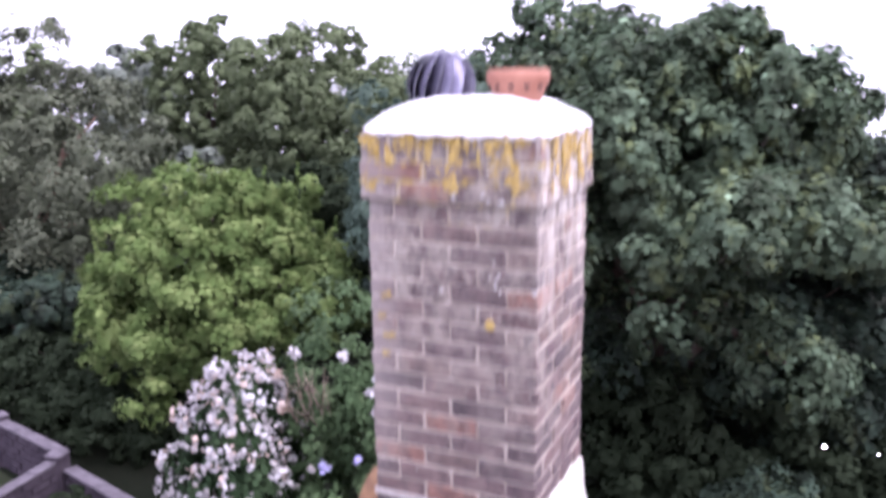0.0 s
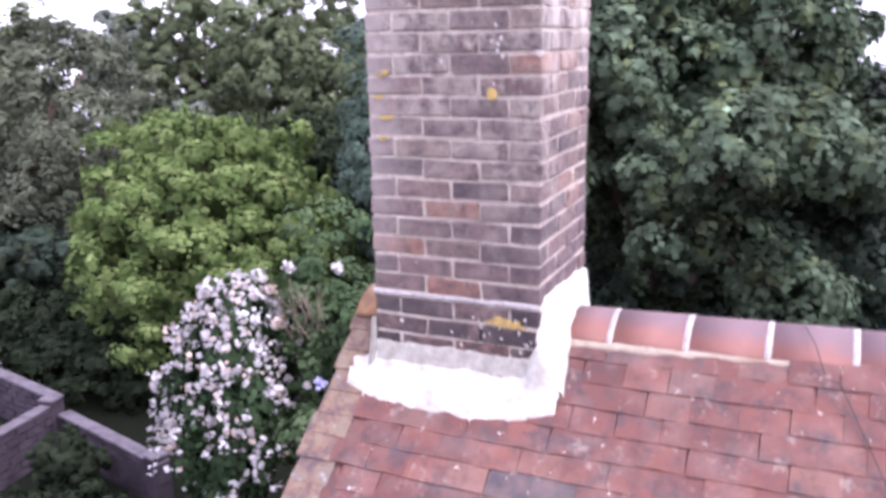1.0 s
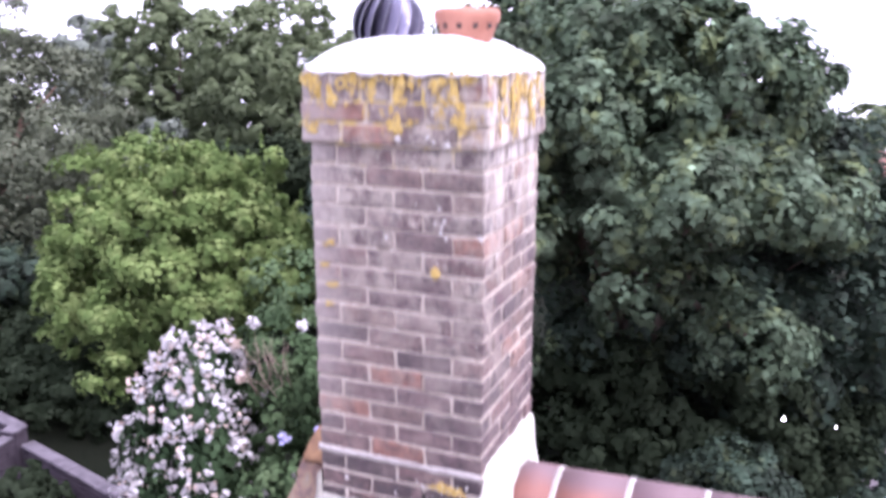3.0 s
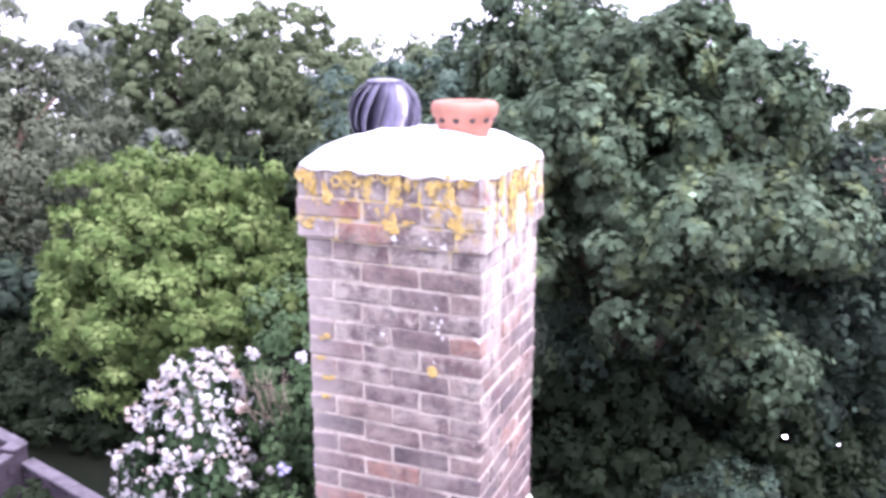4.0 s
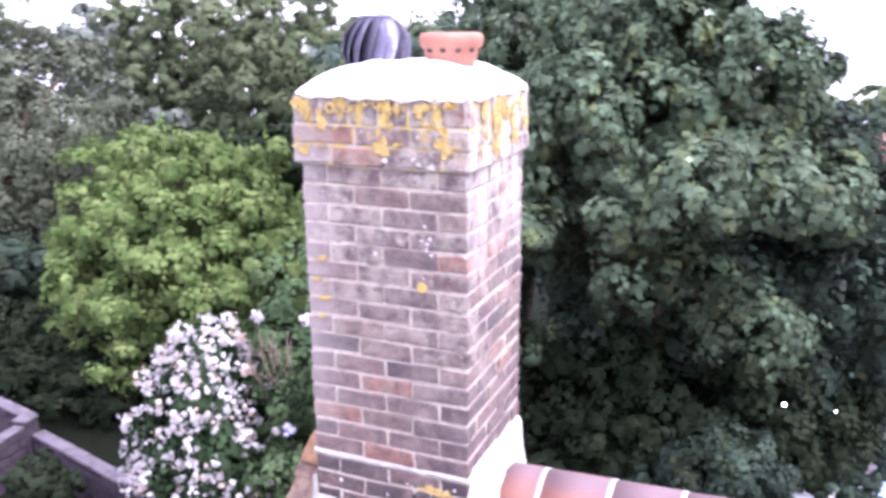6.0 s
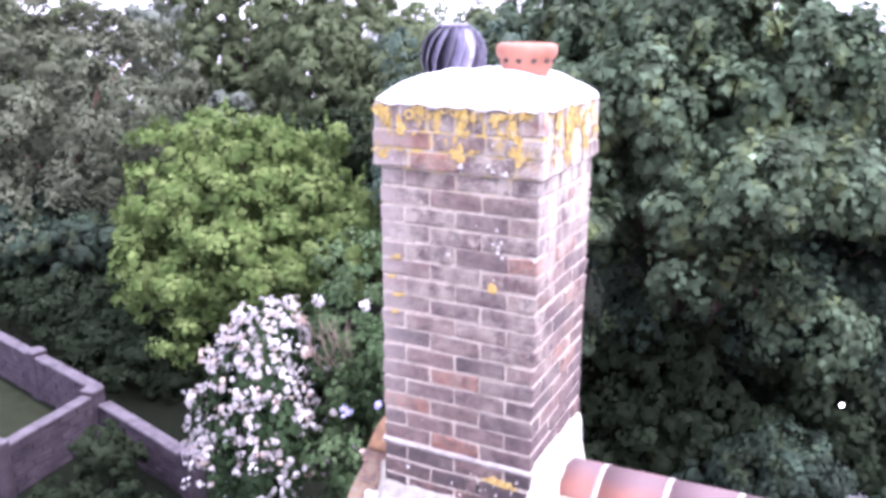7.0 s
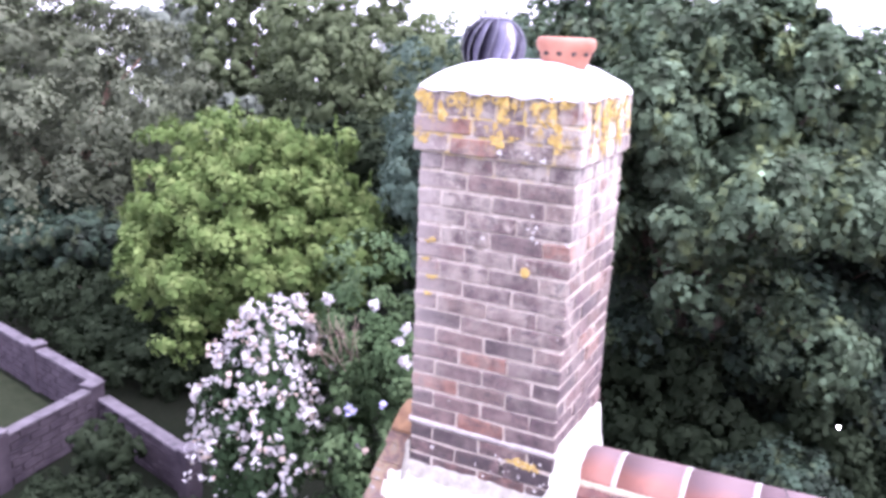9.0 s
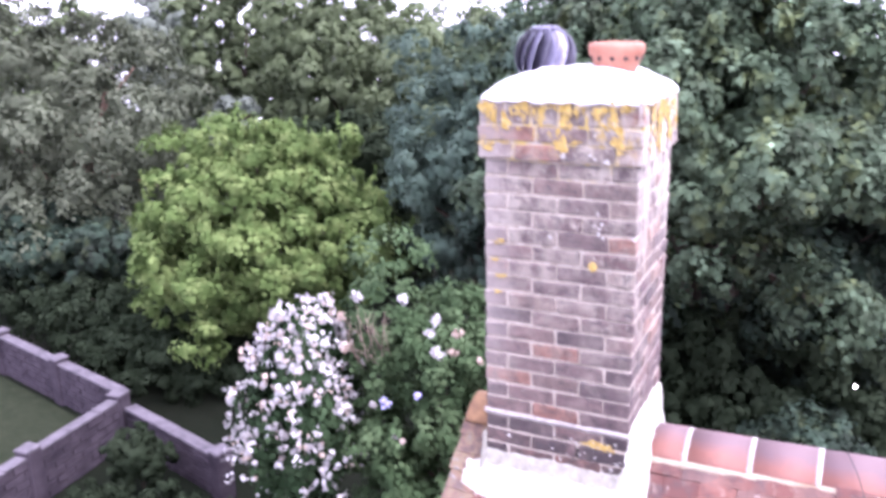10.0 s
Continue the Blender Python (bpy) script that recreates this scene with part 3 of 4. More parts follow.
def build_lichen():
    rng = random.Random(11)
    f, g, fy, gx = (0, -1, 0), (1, 0, 0), -PROUD - 0.0015, X1 + PROUD + 0.0015
    lift = [0.0]
    def crust(c, n_, r, tall=1.0, ring=0.0, rag=0.45, pale=False):
        bm = bmesh.new()
        lift[0] = (lift[0] + 0.00037) % 0.0031
        rag = min(rag, 0.5) if 0.019 < r < 0.04 else rag
        c = Vector(c) + Vector(n_) * lift[0]
        patch(bm, c, n_, r, rng, 0.003, tall, ring, rag)
        part("lichen", bm, PALE_LICHEN if pale else LICHEN, chimney, "white lichen crust" if pale else "ring of yellow lichen" if ring else "yellow lichen crust")
    crust((-0.171, -0.0015, 0.01), f, 0.021, rag=0.14)
    for x, z, r in ((-0.61, 0.074, 0.012), (-0.588, 0.084, 0.014), (-0.612, -0.002, 0.014), (-0.625, -0.006, 0.01), (-0.6, -0.077, 0.011), (-0.572, -0.075, 0.012), (-0.585, -0.081, 0.01), (-0.606, -0.155, 0.014)):
        crust((x, -0.0015, z), f, r, 0.6, rag=0.7)
    # runs and crusts on the corbel
    for x, z, r, tall in ((-0.668, 0.672, 0.017, 1.3), (-0.64, 0.655, 0.013, 1.8), (-0.615, 0.652, 0.017, 1.7), (-0.565, 0.625, 0.018, 1.5), (-0.555, 0.6, 0.02, 1.0), (-0.5, 0.59, 0.011, 0.8),
                          (-0.29, 0.664, 0.014, 2.2), (-0.3, 0.617, 0.024, 0.9), (-0.285, 0.602, 0.016, 1.0), (-0.315, 0.525, 0.03, 1.1), (-0.25, 0.536, 0.016, 0.7), (-0.249, 0.668, 0.009, 2.6)):
        crust((x, fy, z), f, r, tall, rag=0.9)
    for x, z, r, tall in ((-0.17, 0.66, 0.022, 1.2), (-0.145, 0.672, 0.013, 1.5), (-0.1, 0.685, 0.018, 0.9), (-0.057, 0.684, 0.014, 1.2), (-0.098, 0.63, 0.02, 1.5), (-0.07, 0.6, 0.016, 1.4), (-0.08, 0.55, 0.028, 1.1), (-0.055, 0.52, 0.018, 1.2),
                          (-0.645, 0.502, 0.019, 1.0), (-0.672, 0.522, 0.014, 0.7), (-0.565, 0.526, 0.011, 0.8), (-0.62, 0.52, 0.01, 0.7), (-0.13, 0.605, 0.012, 1.0), (-0.4, 0.6, 0.009, 0.8)):
        crust((x, fy, z), f, r, tall, rag=0.9)
    for x, z, r in ((-0.523, 0.661, 0.021), (-0.449, 0.663, 0.021), (-0.37, 0.685, 0.017), (-0.331, 0.68, 0.018)):
        crust((x, fy, z), f, r, 1.0, 0.5, 0.22)
    # streaks down the flank
    for k in range(44):
        y = (0.26, 0.45, 0.1, 0.52)[k % 4 if k % 3 else 0] + rng.gauss(0, 0.035)
        crust((gx, min(0.62, max(0.0, y)), 0.695 - 0.2 * rng.uniform(0, 1) ** 1.2), g, rng.uniform(0.006, 0.017), rng.uniform(1.2, 3.0), rag=0.9)
    for x, z, r in ((-0.305, 0.478, 0.012), (-0.17, 0.472, 0.006), (-0.12, 0.464, 0.012), (-0.19, 0.488, 0.007)):
        crust((x, fy, z), f, r, 0.8, rag=0.7, pale=True)
    for x, z, r in ((-0.148, 0.18, 0.007), (-0.15, 0.155, 0.008), (-0.155, 0.245, 0.006), (-0.36, 0.125, 0.006), (-0.003, 0.15, 0.009), (-0.135, 0.2, 0.008), (-0.13, 0.14, 0.005), (-0.17, 0.19, 0.005)):
        crust((x, -0.0015, z), f, r, 1.1, rag=0.8, pale=True)
    for k in range(22):
        crust((rng.uniform(-0.36, -0.01), -0.0015, rng.uniform(-0.985, -0.8)), f, rng.uniform(0.0015, 0.0042), rng.uniform(0.8, 2.2), rag=0.8, pale=True)
    part("hole", box(bmesh.new(), (-0.226, -0.006, -0.905), (-0.21, 0.004, -0.86), 0.002), DARK, chimney, "dark slot in a joint")
    crust((-0.15, -0.0015, -0.824), f, 0.05, 0.36, rag=0.8)
    crust((-0.09, -0.0015, -0.834), f, 0.042, 0.5, rag=0.8)
    for x, z, r in ((-0.55, -0.865, 0.007), (-0.3, -0.93, 0.005), (-0.27, -0.955, 0.004), (-0.06, -0.93, 0.006), (-0.1, -0.95, 0.004), (-0.035, -0.9, 0.005)):
        crust((x, -0.0015, z), f, r, 1.3, rag=0.8, pale=True)


build_cap()
build_lichen()


CROWN_Z = 0.828


def build_pot(x, y):
    z = CROWN_Z - 0.052
    ob = thing("chimney_pot", "short terracotta chimney pot with a row of round vent holes", "chimney pot", at=(x, y, z))
    rings = [(0.088, 0.0), (0.088, 0.03), (0.092, 0.034), (0.1, 0.062), (0.112, 0.088), (0.119, 0.1), (0.122, 0.115), (0.121, 0.13), (0.115, 0.141), (0.1, 0.145), (0.086, 0.144), (0.08, 0.136), (0.078, 0.09), (0.02, 0.088)]
    part("pot", lathe(bmesh.new(), rings, 48), TERRACOTTA, ob, rounded=True)
    for k in range(12):
        a = 2 * math.pi * k / 12 + 0.1
        bm = bmesh.new()
        m = Matrix.Translation((0.1105 * math.cos(a), 0.1105 * math.sin(a), 0.083)) @ Matrix.Rotation(a, 4, "Z") @ Matrix.Rotation(radians(68), 4, "Y")
        bmesh.ops.create_cone(bm, cap_ends=True, segments=12, radius1=0.0105, radius2=0.0105, depth=0.008, matrix=m)
        part("vent_hole", bm, DARK, ob, "dark round vent hole")


def build_cowl(x, y):
    """A ball of upright curved blades, set at a slant round a core coloured dark for the shade between them."""
    z = CROWN_Z - 0.068
    ob = thing("turbine_cowl", "dark round turbine chimney cowl of curved shiny vanes", "chimney cowl", at=(x, y, z))
    part("collar", lathe(bmesh.new(), [(0.1, -0.03), (0.1, 0.0), (0.108, 0.004), (0.108, 0.012), (0.09, 0.016)], 40), BLACK_METAL, ob, rounded=True)
    R, mid = 0.138, 0.104
    part("core", lathe(bmesh.new(), [(R * 0.55 * math.cos(a), mid + R * 0.84 * math.sin(a)) for a in np.linspace(-0.9, 1.5, 16)], 32), DARK, ob, rounded=True)
    n, steps = 17, 15
    bm = bmesh.new()
    rows, rim = [], []
    for s in range(steps):
        a = -0.9 + 2.2 * s / (steps - 1)
        r, h = R * math.cos(a) ** 0.85, mid + R * 0.93 * math.sin(a)
        tw = 0.6 * s / (steps - 1)
        row = []
        for f in (0.0, 0.2, 0.4, 0.6, 0.8, 1.0):
            q, w = r * (1 - 0.4 * f ** 1.2), tw - 0.85 * f
            row.append(bm.verts.new((q * math.cos(w), q * math.sin(w), h)))
        rows.append(row)
        rim.append(row[0].co.copy())
    for a, b in zip(rows, rows[1:]):
        for q in range(5):
            bm.faces.new((a[q], a[q + 1], b[q + 1], b[q]))
    bmesh.ops.solidify(bm, geom=bm.faces[:], thickness=0.0014)
    vane = mesh_of("vane", bm, VANE_METAL, True)
    # thin pale tube that draws the highlight along a vane's outer edge
    edge = mesh_of("vane_edge", tube(bmesh.new(), rim, [0.0007] * len(rim), 6), LEAD, True)
    for k in range(n):
        v = part("vane", vane, None, ob)
        v.rotation_euler = (0, 0, 2 * math.pi * k / n)
        part("vane_edge", edge, None, v, "pale line along the vane's edge, a painted highlight")
    part("top_disc", lathe(bmesh.new(), [(0.07, mid + R * 0.84), (0.066, mid + R * 0.885), (0.04, mid + R * 0.925), (0.004, mid + R * 0.935)], 28), VANE_METAL, ob, rounded=True)
    # pale metal gives the small highlight on the cowl's side
    part("bracket", box(bmesh.new(), (0.108, -0.078, mid - 0.006), (0.12, -0.068, mid + 0.01), 0.003), LEAD, ob, "small metal bracket, its highlight put in as pale metal")


build_pot(-0.19, 0.34)
build_cowl(-0.52, 0.36)

# ---- house and roof ----
PITCH = 41.0
RIDGE_Y, RIDGE_Z = 0.32, -0.83
VERGE_X, END_X = -0.87, 7.2
tp, cp_, sp_ = math.tan(radians(PITCH)), math.cos(radians(PITCH)), math.sin(radians(PITCH))


APEX = -0.808


RISE = 0.02


def roof_z(y, x=0.0):
    """Top of the tiles; the roof climbs a little away from the stack."""
    return APEX - abs(y - RIDGE_Y) * tp + RISE * max(0.0, x)


house = thing("house", "brick house with a steep red clay tile roof", "house", at=(0, 0, GROUND))
EAVES = 3.6


def build_house():
    brickwork = plain("house_wall_brick", (0.2, 0.1, 0.075), (0.3, 0.16, 0.12), 14, 0.9, 0.5, 60, 0.01)
    bm = bmesh.new()
    y0, y1 = RIDGE_Y - EAVES + 0.25, RIDGE_Y + EAVES - 0.25
    zt = roof_z(y0) - 0.12 - GROUND
    top = APEX - 0.2 - GROUND
    for x0, x1 in ((VERGE_X + 0.06, VERGE_X + 0.3), (END_X - 0.3, END_X - 0.06)):
        prof = [(y0, 0), (y1, 0), (y1, zt), (RIDGE_Y, top), (y0, zt)]
        a, b = [bm.verts.new((x0, y, z)) for y, z in prof], [bm.verts.new((x1, y, z)) for y, z in prof]
        bm.faces.new(a[::-1]), bm.faces.new(b)
        for i in range(5):
            bm.faces.new((a[i], a[(i + 1) % 5], b[(i + 1) % 5], b[i]))
    part("gable_wall", bm, brickwork, house)
    for y in (y0, y1 - 0.24):
        part("side_wall", box(bmesh.new(), (VERGE_X + 0.302, y, 0), (END_X - 0.302, y + 0.24, zt)), brickwork, house)
    for s in (-1, 1):
        bm = bmesh.new()
        pts = [(RIDGE_Y, APEX - 0.045), (RIDGE_Y + s * EAVES, APEX - 0.045 - EAVES * tp), (RIDGE_Y + s * EAVES, APEX - 0.12 - EAVES * tp), (RIDGE_Y, APEX - 0.12)]
        a, b = [bm.verts.new((VERGE_X + 0.03, y, z - GROUND)) for y, z in pts], [bm.verts.new((END_X, y, z - GROUND + RISE * END_X)) for y, z in pts]
        bm.faces.new(a), bm.faces.new(b[::-1])
        for i in range(4):
            bm.faces.new((a[i], b[i], b[(i + 1) % 4], a[(i + 1) % 4]))
        bmesh.ops.recalc_face_normals(bm, faces=bm.faces[:])
        part("roof_deck", bm, DARK, house)


build_house()


def build_ridge():
    """Half-round ridge tiles, bedded in white mortar; the ridge sags away from the stack."""
    def line(x):
        return RIDGE_Y + 0.02 * (x - 0.2), RIDGE_Z + RISE * max(0.0, x - 0.1)
    def hog(v):
        """Flattens the flanks of the half round."""
        return math.copysign(abs(v) ** 1.35, v)
    def sweep(x0, x1, r0, r1, a0, a1, th, lift=0.0):
        bm = bmesh.new()
        n, rows = 14, []
        for x, r in ((x0, r0), (x1, r1)):
            y, z = line(x)
            cx, cz = y, z - 0.104 + lift
            ring = []
            for k in range(n + 1):
                a = a0 + (a1 - a0) * k / n
                ring.append((x, cx + r * hog(math.cos(a)) * 1.5, cz + r * hog(math.sin(a))))
            for k in range(n, -1, -1):
                a = a0 + (a1 - a0) * k / n
                ring.append((x, cx + (r - th) * hog(math.cos(a)) * 1.5, cz + (r - th) * hog(math.sin(a))))
            rows.append([bm.verts.new((p[0], p[1], p[2] - GROUND)) for p in ring])
        m = len(rows[0])
        for k in range(m):
            bm.faces.new((rows[0][k], rows[1][k], rows[1][(k + 1) % m], rows[0][(k + 1) % m]))
        for k in range(n):
            for row, flip in ((rows[0], 0), (rows[1], 1)):
                q = (row[k], row[k + 1], row[m - 2 - k], row[m - 1 - k])
                bm.faces.new(q if flip else q[::-1])
        bmesh.ops.recalc_face_normals(bm, faces=bm.faces[:])
        return bm
    a0, a1 = radians(8), radians(172)
    xs = [0.03, 0.225] + [0.225 + 0.278 * k for k in range(1, 25)]
    for a, b in zip(xs, xs[1:]):
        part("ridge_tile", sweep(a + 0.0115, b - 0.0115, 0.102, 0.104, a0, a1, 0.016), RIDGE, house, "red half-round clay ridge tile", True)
        part("ridge_mortar", sweep(b - 0.012, b + 0.012, 0.1035, 0.1035, a0, a1, 0.03), BED, house, "white mortar joint", True)
    part("ridge_tile", sweep(-0.85, X0 - 0.002, 0.102, 0.104, a0, a1, 0.016), plain("orange_clay", (0.15, 0.075, 0.04), (0.27, 0.15, 0.07), 22, 0.85, 0.5, 90, 0.006), house, "orange end ridge tile with lichen", True)
    for sgn in (-1, 1):
        bm = bmesh.new()
        rows = []
        for k in range(261):
            x = 0.01 + (END_X - 0.32) * k / 260
            y, z = line(x)
            w = noise.noise((x * 14, 2.0 * sgn, 0)) * 0.008 + noise.noise((x * 45, 5.0, 0)) * 0.004
            base = roof_z(y + sgn * 0.2, x)
            rows.append([bm.verts.new((x, y + sgn * dy, h - GROUND)) for dy, h in ((0.13, z - 0.077), (0.15, z - 0.09), (0.161 + w * 0.7, z - 0.1 + w * 0.6), (0.166 + w * 0.7, z - 0.115 - w * 0.6), (0.16, base - 0.03))])
        for p, q in zip(rows, rows[1:]):
            for i in range(4):
                bm.faces.new((p[i], p[i + 1], q[i + 1], q[i]))
        bmesh.ops.recalc_face_normals(bm, faces=bm.faces[:])
        part("ridge_bedding", bm, CREAM, house, "cream mortar bedding", True)


build_ridge()


def tile_mesh(w, seed, material):
    rng = random.Random(seed)
    bm = bmesh.new()
    L, th = 0.2, 0.016
    rows = []
    for k in range(4):
        v = -L * k / 3
        lift = 0.006 * math.sin(k / 3 * math.pi)
        rows.append([bm.verts.new((x + rng.uniform(-0.0015, 0.0015), v + rng.uniform(-0.002, 0.002) * (k == 3), z + lift)) for x, z in ((-w / 2, 0), (0, 0.002), (w / 2, 0), (w / 2, -th), (-w / 2, -th))])
    for a, b in zip(rows, rows[1:]):
        for q in range(5):
            bm.faces.new((a[q], b[q], b[(q + 1) % 5], a[(q + 1) % 5]))
    bm.faces.new(rows[0]), bm.faces.new(rows[-1][::-1])
    bmesh.ops.recalc_face_normals(bm, faces=bm.faces[:])
    return mesh_of("roof_tile", bm, material)


def build_tiles():
    rng = random.Random(21)
    meshes = [tile_mesh(0.1565, s, TILE) for s in range(5)]
    short = [tile_mesh(0.152, s + 40, VERGE) for s in range(3)]
    gauge, pitch_w = 0.095, 0.158
    far_v, far_f = [], []
    proto = [v.co.copy() for v in meshes[0].vertices], [tuple(p.vertices) for p in meshes[0].polygons]
    count = 0
    for side in (-1, 1):
        for r in range(int(EAVES / cp_ / gauge)):
            d = 0.152 + gauge * r
            shift = (0.5 if r % 2 else 0.0) + rng.uniform(-0.13, 0.13)
            n = int((END_X - VERGE_X) / pitch_w)
            for c in range(n):
                x = VERGE_X + 0.08 + pitch_w * (c + (shift if c else max(0.0, min(0.12, shift)))) + rng.uniform(-0.005, 0.005)
                y, z = RIDGE_Y + side * d * cp_, APEX - 0.022 - d * sp_ + RISE * max(0.0, x)
                if X0 - 0.02 < x < X1 + 0.02 and -0.03 < y < DEEP + 0.03:
                    continue
                tilt = radians(PITCH) - 0.1 + rng.uniform(-0.01, 0.01)
                q = Matrix.Translation((x, y, z - GROUND)) @ Matrix.Rotation(math.pi if side > 0 else 0, 4, "Z") @ Matrix.Rotation(tilt, 4, "X") @ Matrix.Rotation(rng.uniform(-0.015, 0.015), 4, "Z") @ Matrix.Translation((0, 0.1 + rng.uniform(-0.004, 0.004), 0.012 + rng.uniform(0, 0.004)))
                if side < 0 and x < 1.75 and r < 18:
                    ob = part("roof_tile", (short if c == 0 else meshes)[rng.randrange(3 if c == 0 else 5)], None, house)
                    ob.matrix_local = q
                    count += 1
                else:
                    k = len(far_v)
                    far_v += [q @ p for p in proto[0]]
                    far_f += [tuple(i + k for i in f) for f in proto[1]]
    me = bpy.data.meshes.new("roof_tiles")
    me.from_pydata(far_v, [], far_f)
    k = Nodes("clay_roof_tile_spread", 0.85)
    cc = k.ramp(k.island(), (0.0, (0.1, 0.04, 0.032)), (0.5, (0.15, 0.06, 0.046)), (0.85, (0.19, 0.085, 0.062)), (1.0, (0.09, 0.065, 0.068)))
    me.materials.append(k.done(k.mix(k.span(k.noise(22, 6), 0.42, 0.75), cc, (0.07, 0.042, 0.04)), k.noise(110, 5, 0.7), 0.5, 0.006))
    ob = part("roof_tiles", me, None, house, "rows of red clay tiles")
    tagged(ob, kind="stuff")


def build_fillet():
    """White mortar fillet that seals the stack to the roof."""
    rng = random.Random(3)
    bm = bmesh.new()
    # along the front: upper edge on the brick, lower edge out on the tiles
    n = 80
    rows = []
    for k in range(n + 1):
        f = k / n
        x = X0 - 0.105 + (X1 - X0 + 0.185) * f
        w1, w2 = noise.noise((x * 9, 1.0, 0.0)), noise.noise((x * 14, 7.0, 0.0))
        zt = -1.005 + 0.012 * w1
        off = min(1.0, max(0.0, (X0 - x) / 0.07) + max(0.0, (x - X1) / 0.08))
        zt = zt * (1 - off) + (roof_z(0.0) + 0.04) * off
        run = 0.045 + 0.06 * math.sin(math.pi * min(1, 0.04 + f * 0.94)) ** 0.6 + 0.012 * w2 + 0.004 * noise.noise((x * 45, 3.0, 0.0))
        zb = roof_z(-run) + 0.022
        near = max(0.0, 1 - abs(x - X1 - 0.005) / 0.055)
        zt += 0.13 * near ** 0.7
        fore = 0.014 * min(1.0, near * 3)
        rows.append([bm.verts.new(p) for p in ((x, 0.02, zt - 0.005), (x, -0.008 - fore, zt), (x, -0.014 - fore, zt - 0.045), (x, -0.04, roof_z(-0.04) + 0.045), (x, -run, zb), (x, -run - 0.012, zb - 0.035))])
    for a, b in zip(rows, rows[1:]):
        for q in range(5):
            bm.faces.new((a[q], a[q + 1], b[q + 1], b[q]))
    fillet = part("mortar_fillet", bm, FILLET, chimney, "rough white painted mortar flashing", True)
    bm = bmesh.new()
    rows = []
    for k in range(61):
        x = X0 + 0.004 + (X1 - X0 - 0.008) * k / 60
        w1, w2 = noise.noise((x * 13, 4.0, 0.0)), noise.noise((x * 30, 2.0, 0.0))
        rows.append([bm.verts.new(p) for p in ((x, 0.0, -0.955 + 0.02 * w1 + 0.005 * w2), (x, -0.0065, -0.966 + 0.02 * w1 + 0.004 * w2), (x, -0.013, -1.05), (x, -0.0205, -1.072 + 0.008 * w2), (x, -0.018, -1.1 + 0.008 * w2))])
    for a, b in zip(rows, rows[1:]):
        for q in range(4):
            bm.faces.new((a[q], a[q + 1], b[q + 1], b[q]))
    part("whitewash", bm, WASH, fillet, "thin greyish whitewash over the lowest bricks", True)
    # up the flank that faces the ridge: a level upper edge, the foot out on ridge and tiles
    bm = bmesh.new()
    rows = []
    for k in range(49):
        y = -0.012 + (DEEP + 0.008) * k / 48
        w1, w2 = noise.noise((y * 11, 4.0, 0.0)), noise.noise((y * 34, 2.0, 0.0))
        zt = -0.722 - 0.07 * max(0.0, y - 0.1) + 0.014 * w1 + 0.006 * w2 - 0.16 * max(0.0, 1 - (y + 0.012) / 0.07) ** 1.5
        zr = roof_z(y) + 0.02
        out = 0.062 + 0.012 * noise.noise((y * 16, 9.0, 0.0)) + 0.03 * max(0.0, 1 - max(0.0, y) / 0.2)
        rows.append([bm.verts.new((X1 + dx, y, z)) for dx, z in ((-0.01, zt), (0.008, zt - 0.003), (0.016, zt - 0.03), (0.026, (zt + zr) / 2), (0.046, zr + 0.05), (out, zr + 0.012), (out + 0.006, zr - 0.04))])
    for a, b in zip(rows, rows[1:]):
        for q in range(6):
            bm.faces.new((a[q], b[q], b[q + 1], a[q + 1]))
    part("mortar_fillet", bm, FILLET, chimney, "rough white painted mortar flashing", True)
    # grey sheet up the other edge
    bm = bmesh.new()
    rows = []
    for k in range(25):
        f = k / 24
        z = -0.86 - 0.25 * f
        w = 0.012 * noise.noise((z * 20, 6.0, 0.0))
        rows.append([bm.verts.new(p) for p in ((X0 + 0.004, -0.004, z), (X0 - 0.004, -0.012, z), (X0 - 0.008 - 0.03 * f + w, -0.015 - 0.012 * f, z - 0.01), (X0 - 0.014 - 0.034 * f + w, 0.05, z - 0.01))])
    for a, b in zip(rows, rows[1:]):
        for q in range(3):
            bm.faces.new((a[q], a[q + 1], b[q + 1], b[q]))
    part("flashing", bm, WASH, chimney, "grey weathered flashing", True)


build_fillet()


def build_cable():
    bm = bmesh.new()
    pts = [(0.8, RIDGE_Y + 0.4, roof_z(RIDGE_Y + 0.4, 0.8) + 0.04), (0.85, RIDGE_Y + 0.17, RIDGE_Z - 0.065), (0.885, RIDGE_Y, RIDGE_Z + 0.03), (0.93, RIDGE_Y - 0.12, RIDGE_Z - 0.005), (0.97, RIDGE_Y - 0.2, roof_z(RIDGE_Y - 0.2, 0.97) + 0.04)]
    pts += [(1.014 + 0.09 * k, 0.116 - 0.155 * k, roof_z(0.116 - 0.155 * k, 1.014 + 0.09 * k) + 0.032) for k in range(9)]
    tube(bm, pts, [0.0021] * len(pts), 6)
    ob = new("cable", mesh_of("cable", bm, CABLE, True))
    tagged(ob, "thin black cable lying over the ridge and tiles", "cable")


build_cable()

# ---- trees ----
LAMP = (1.29, 13.4, -6.15)
LAMP_TWO = (2.2, 13.4, -6.14)
EYE_LINE = (1.0, -2.72, 1.03)
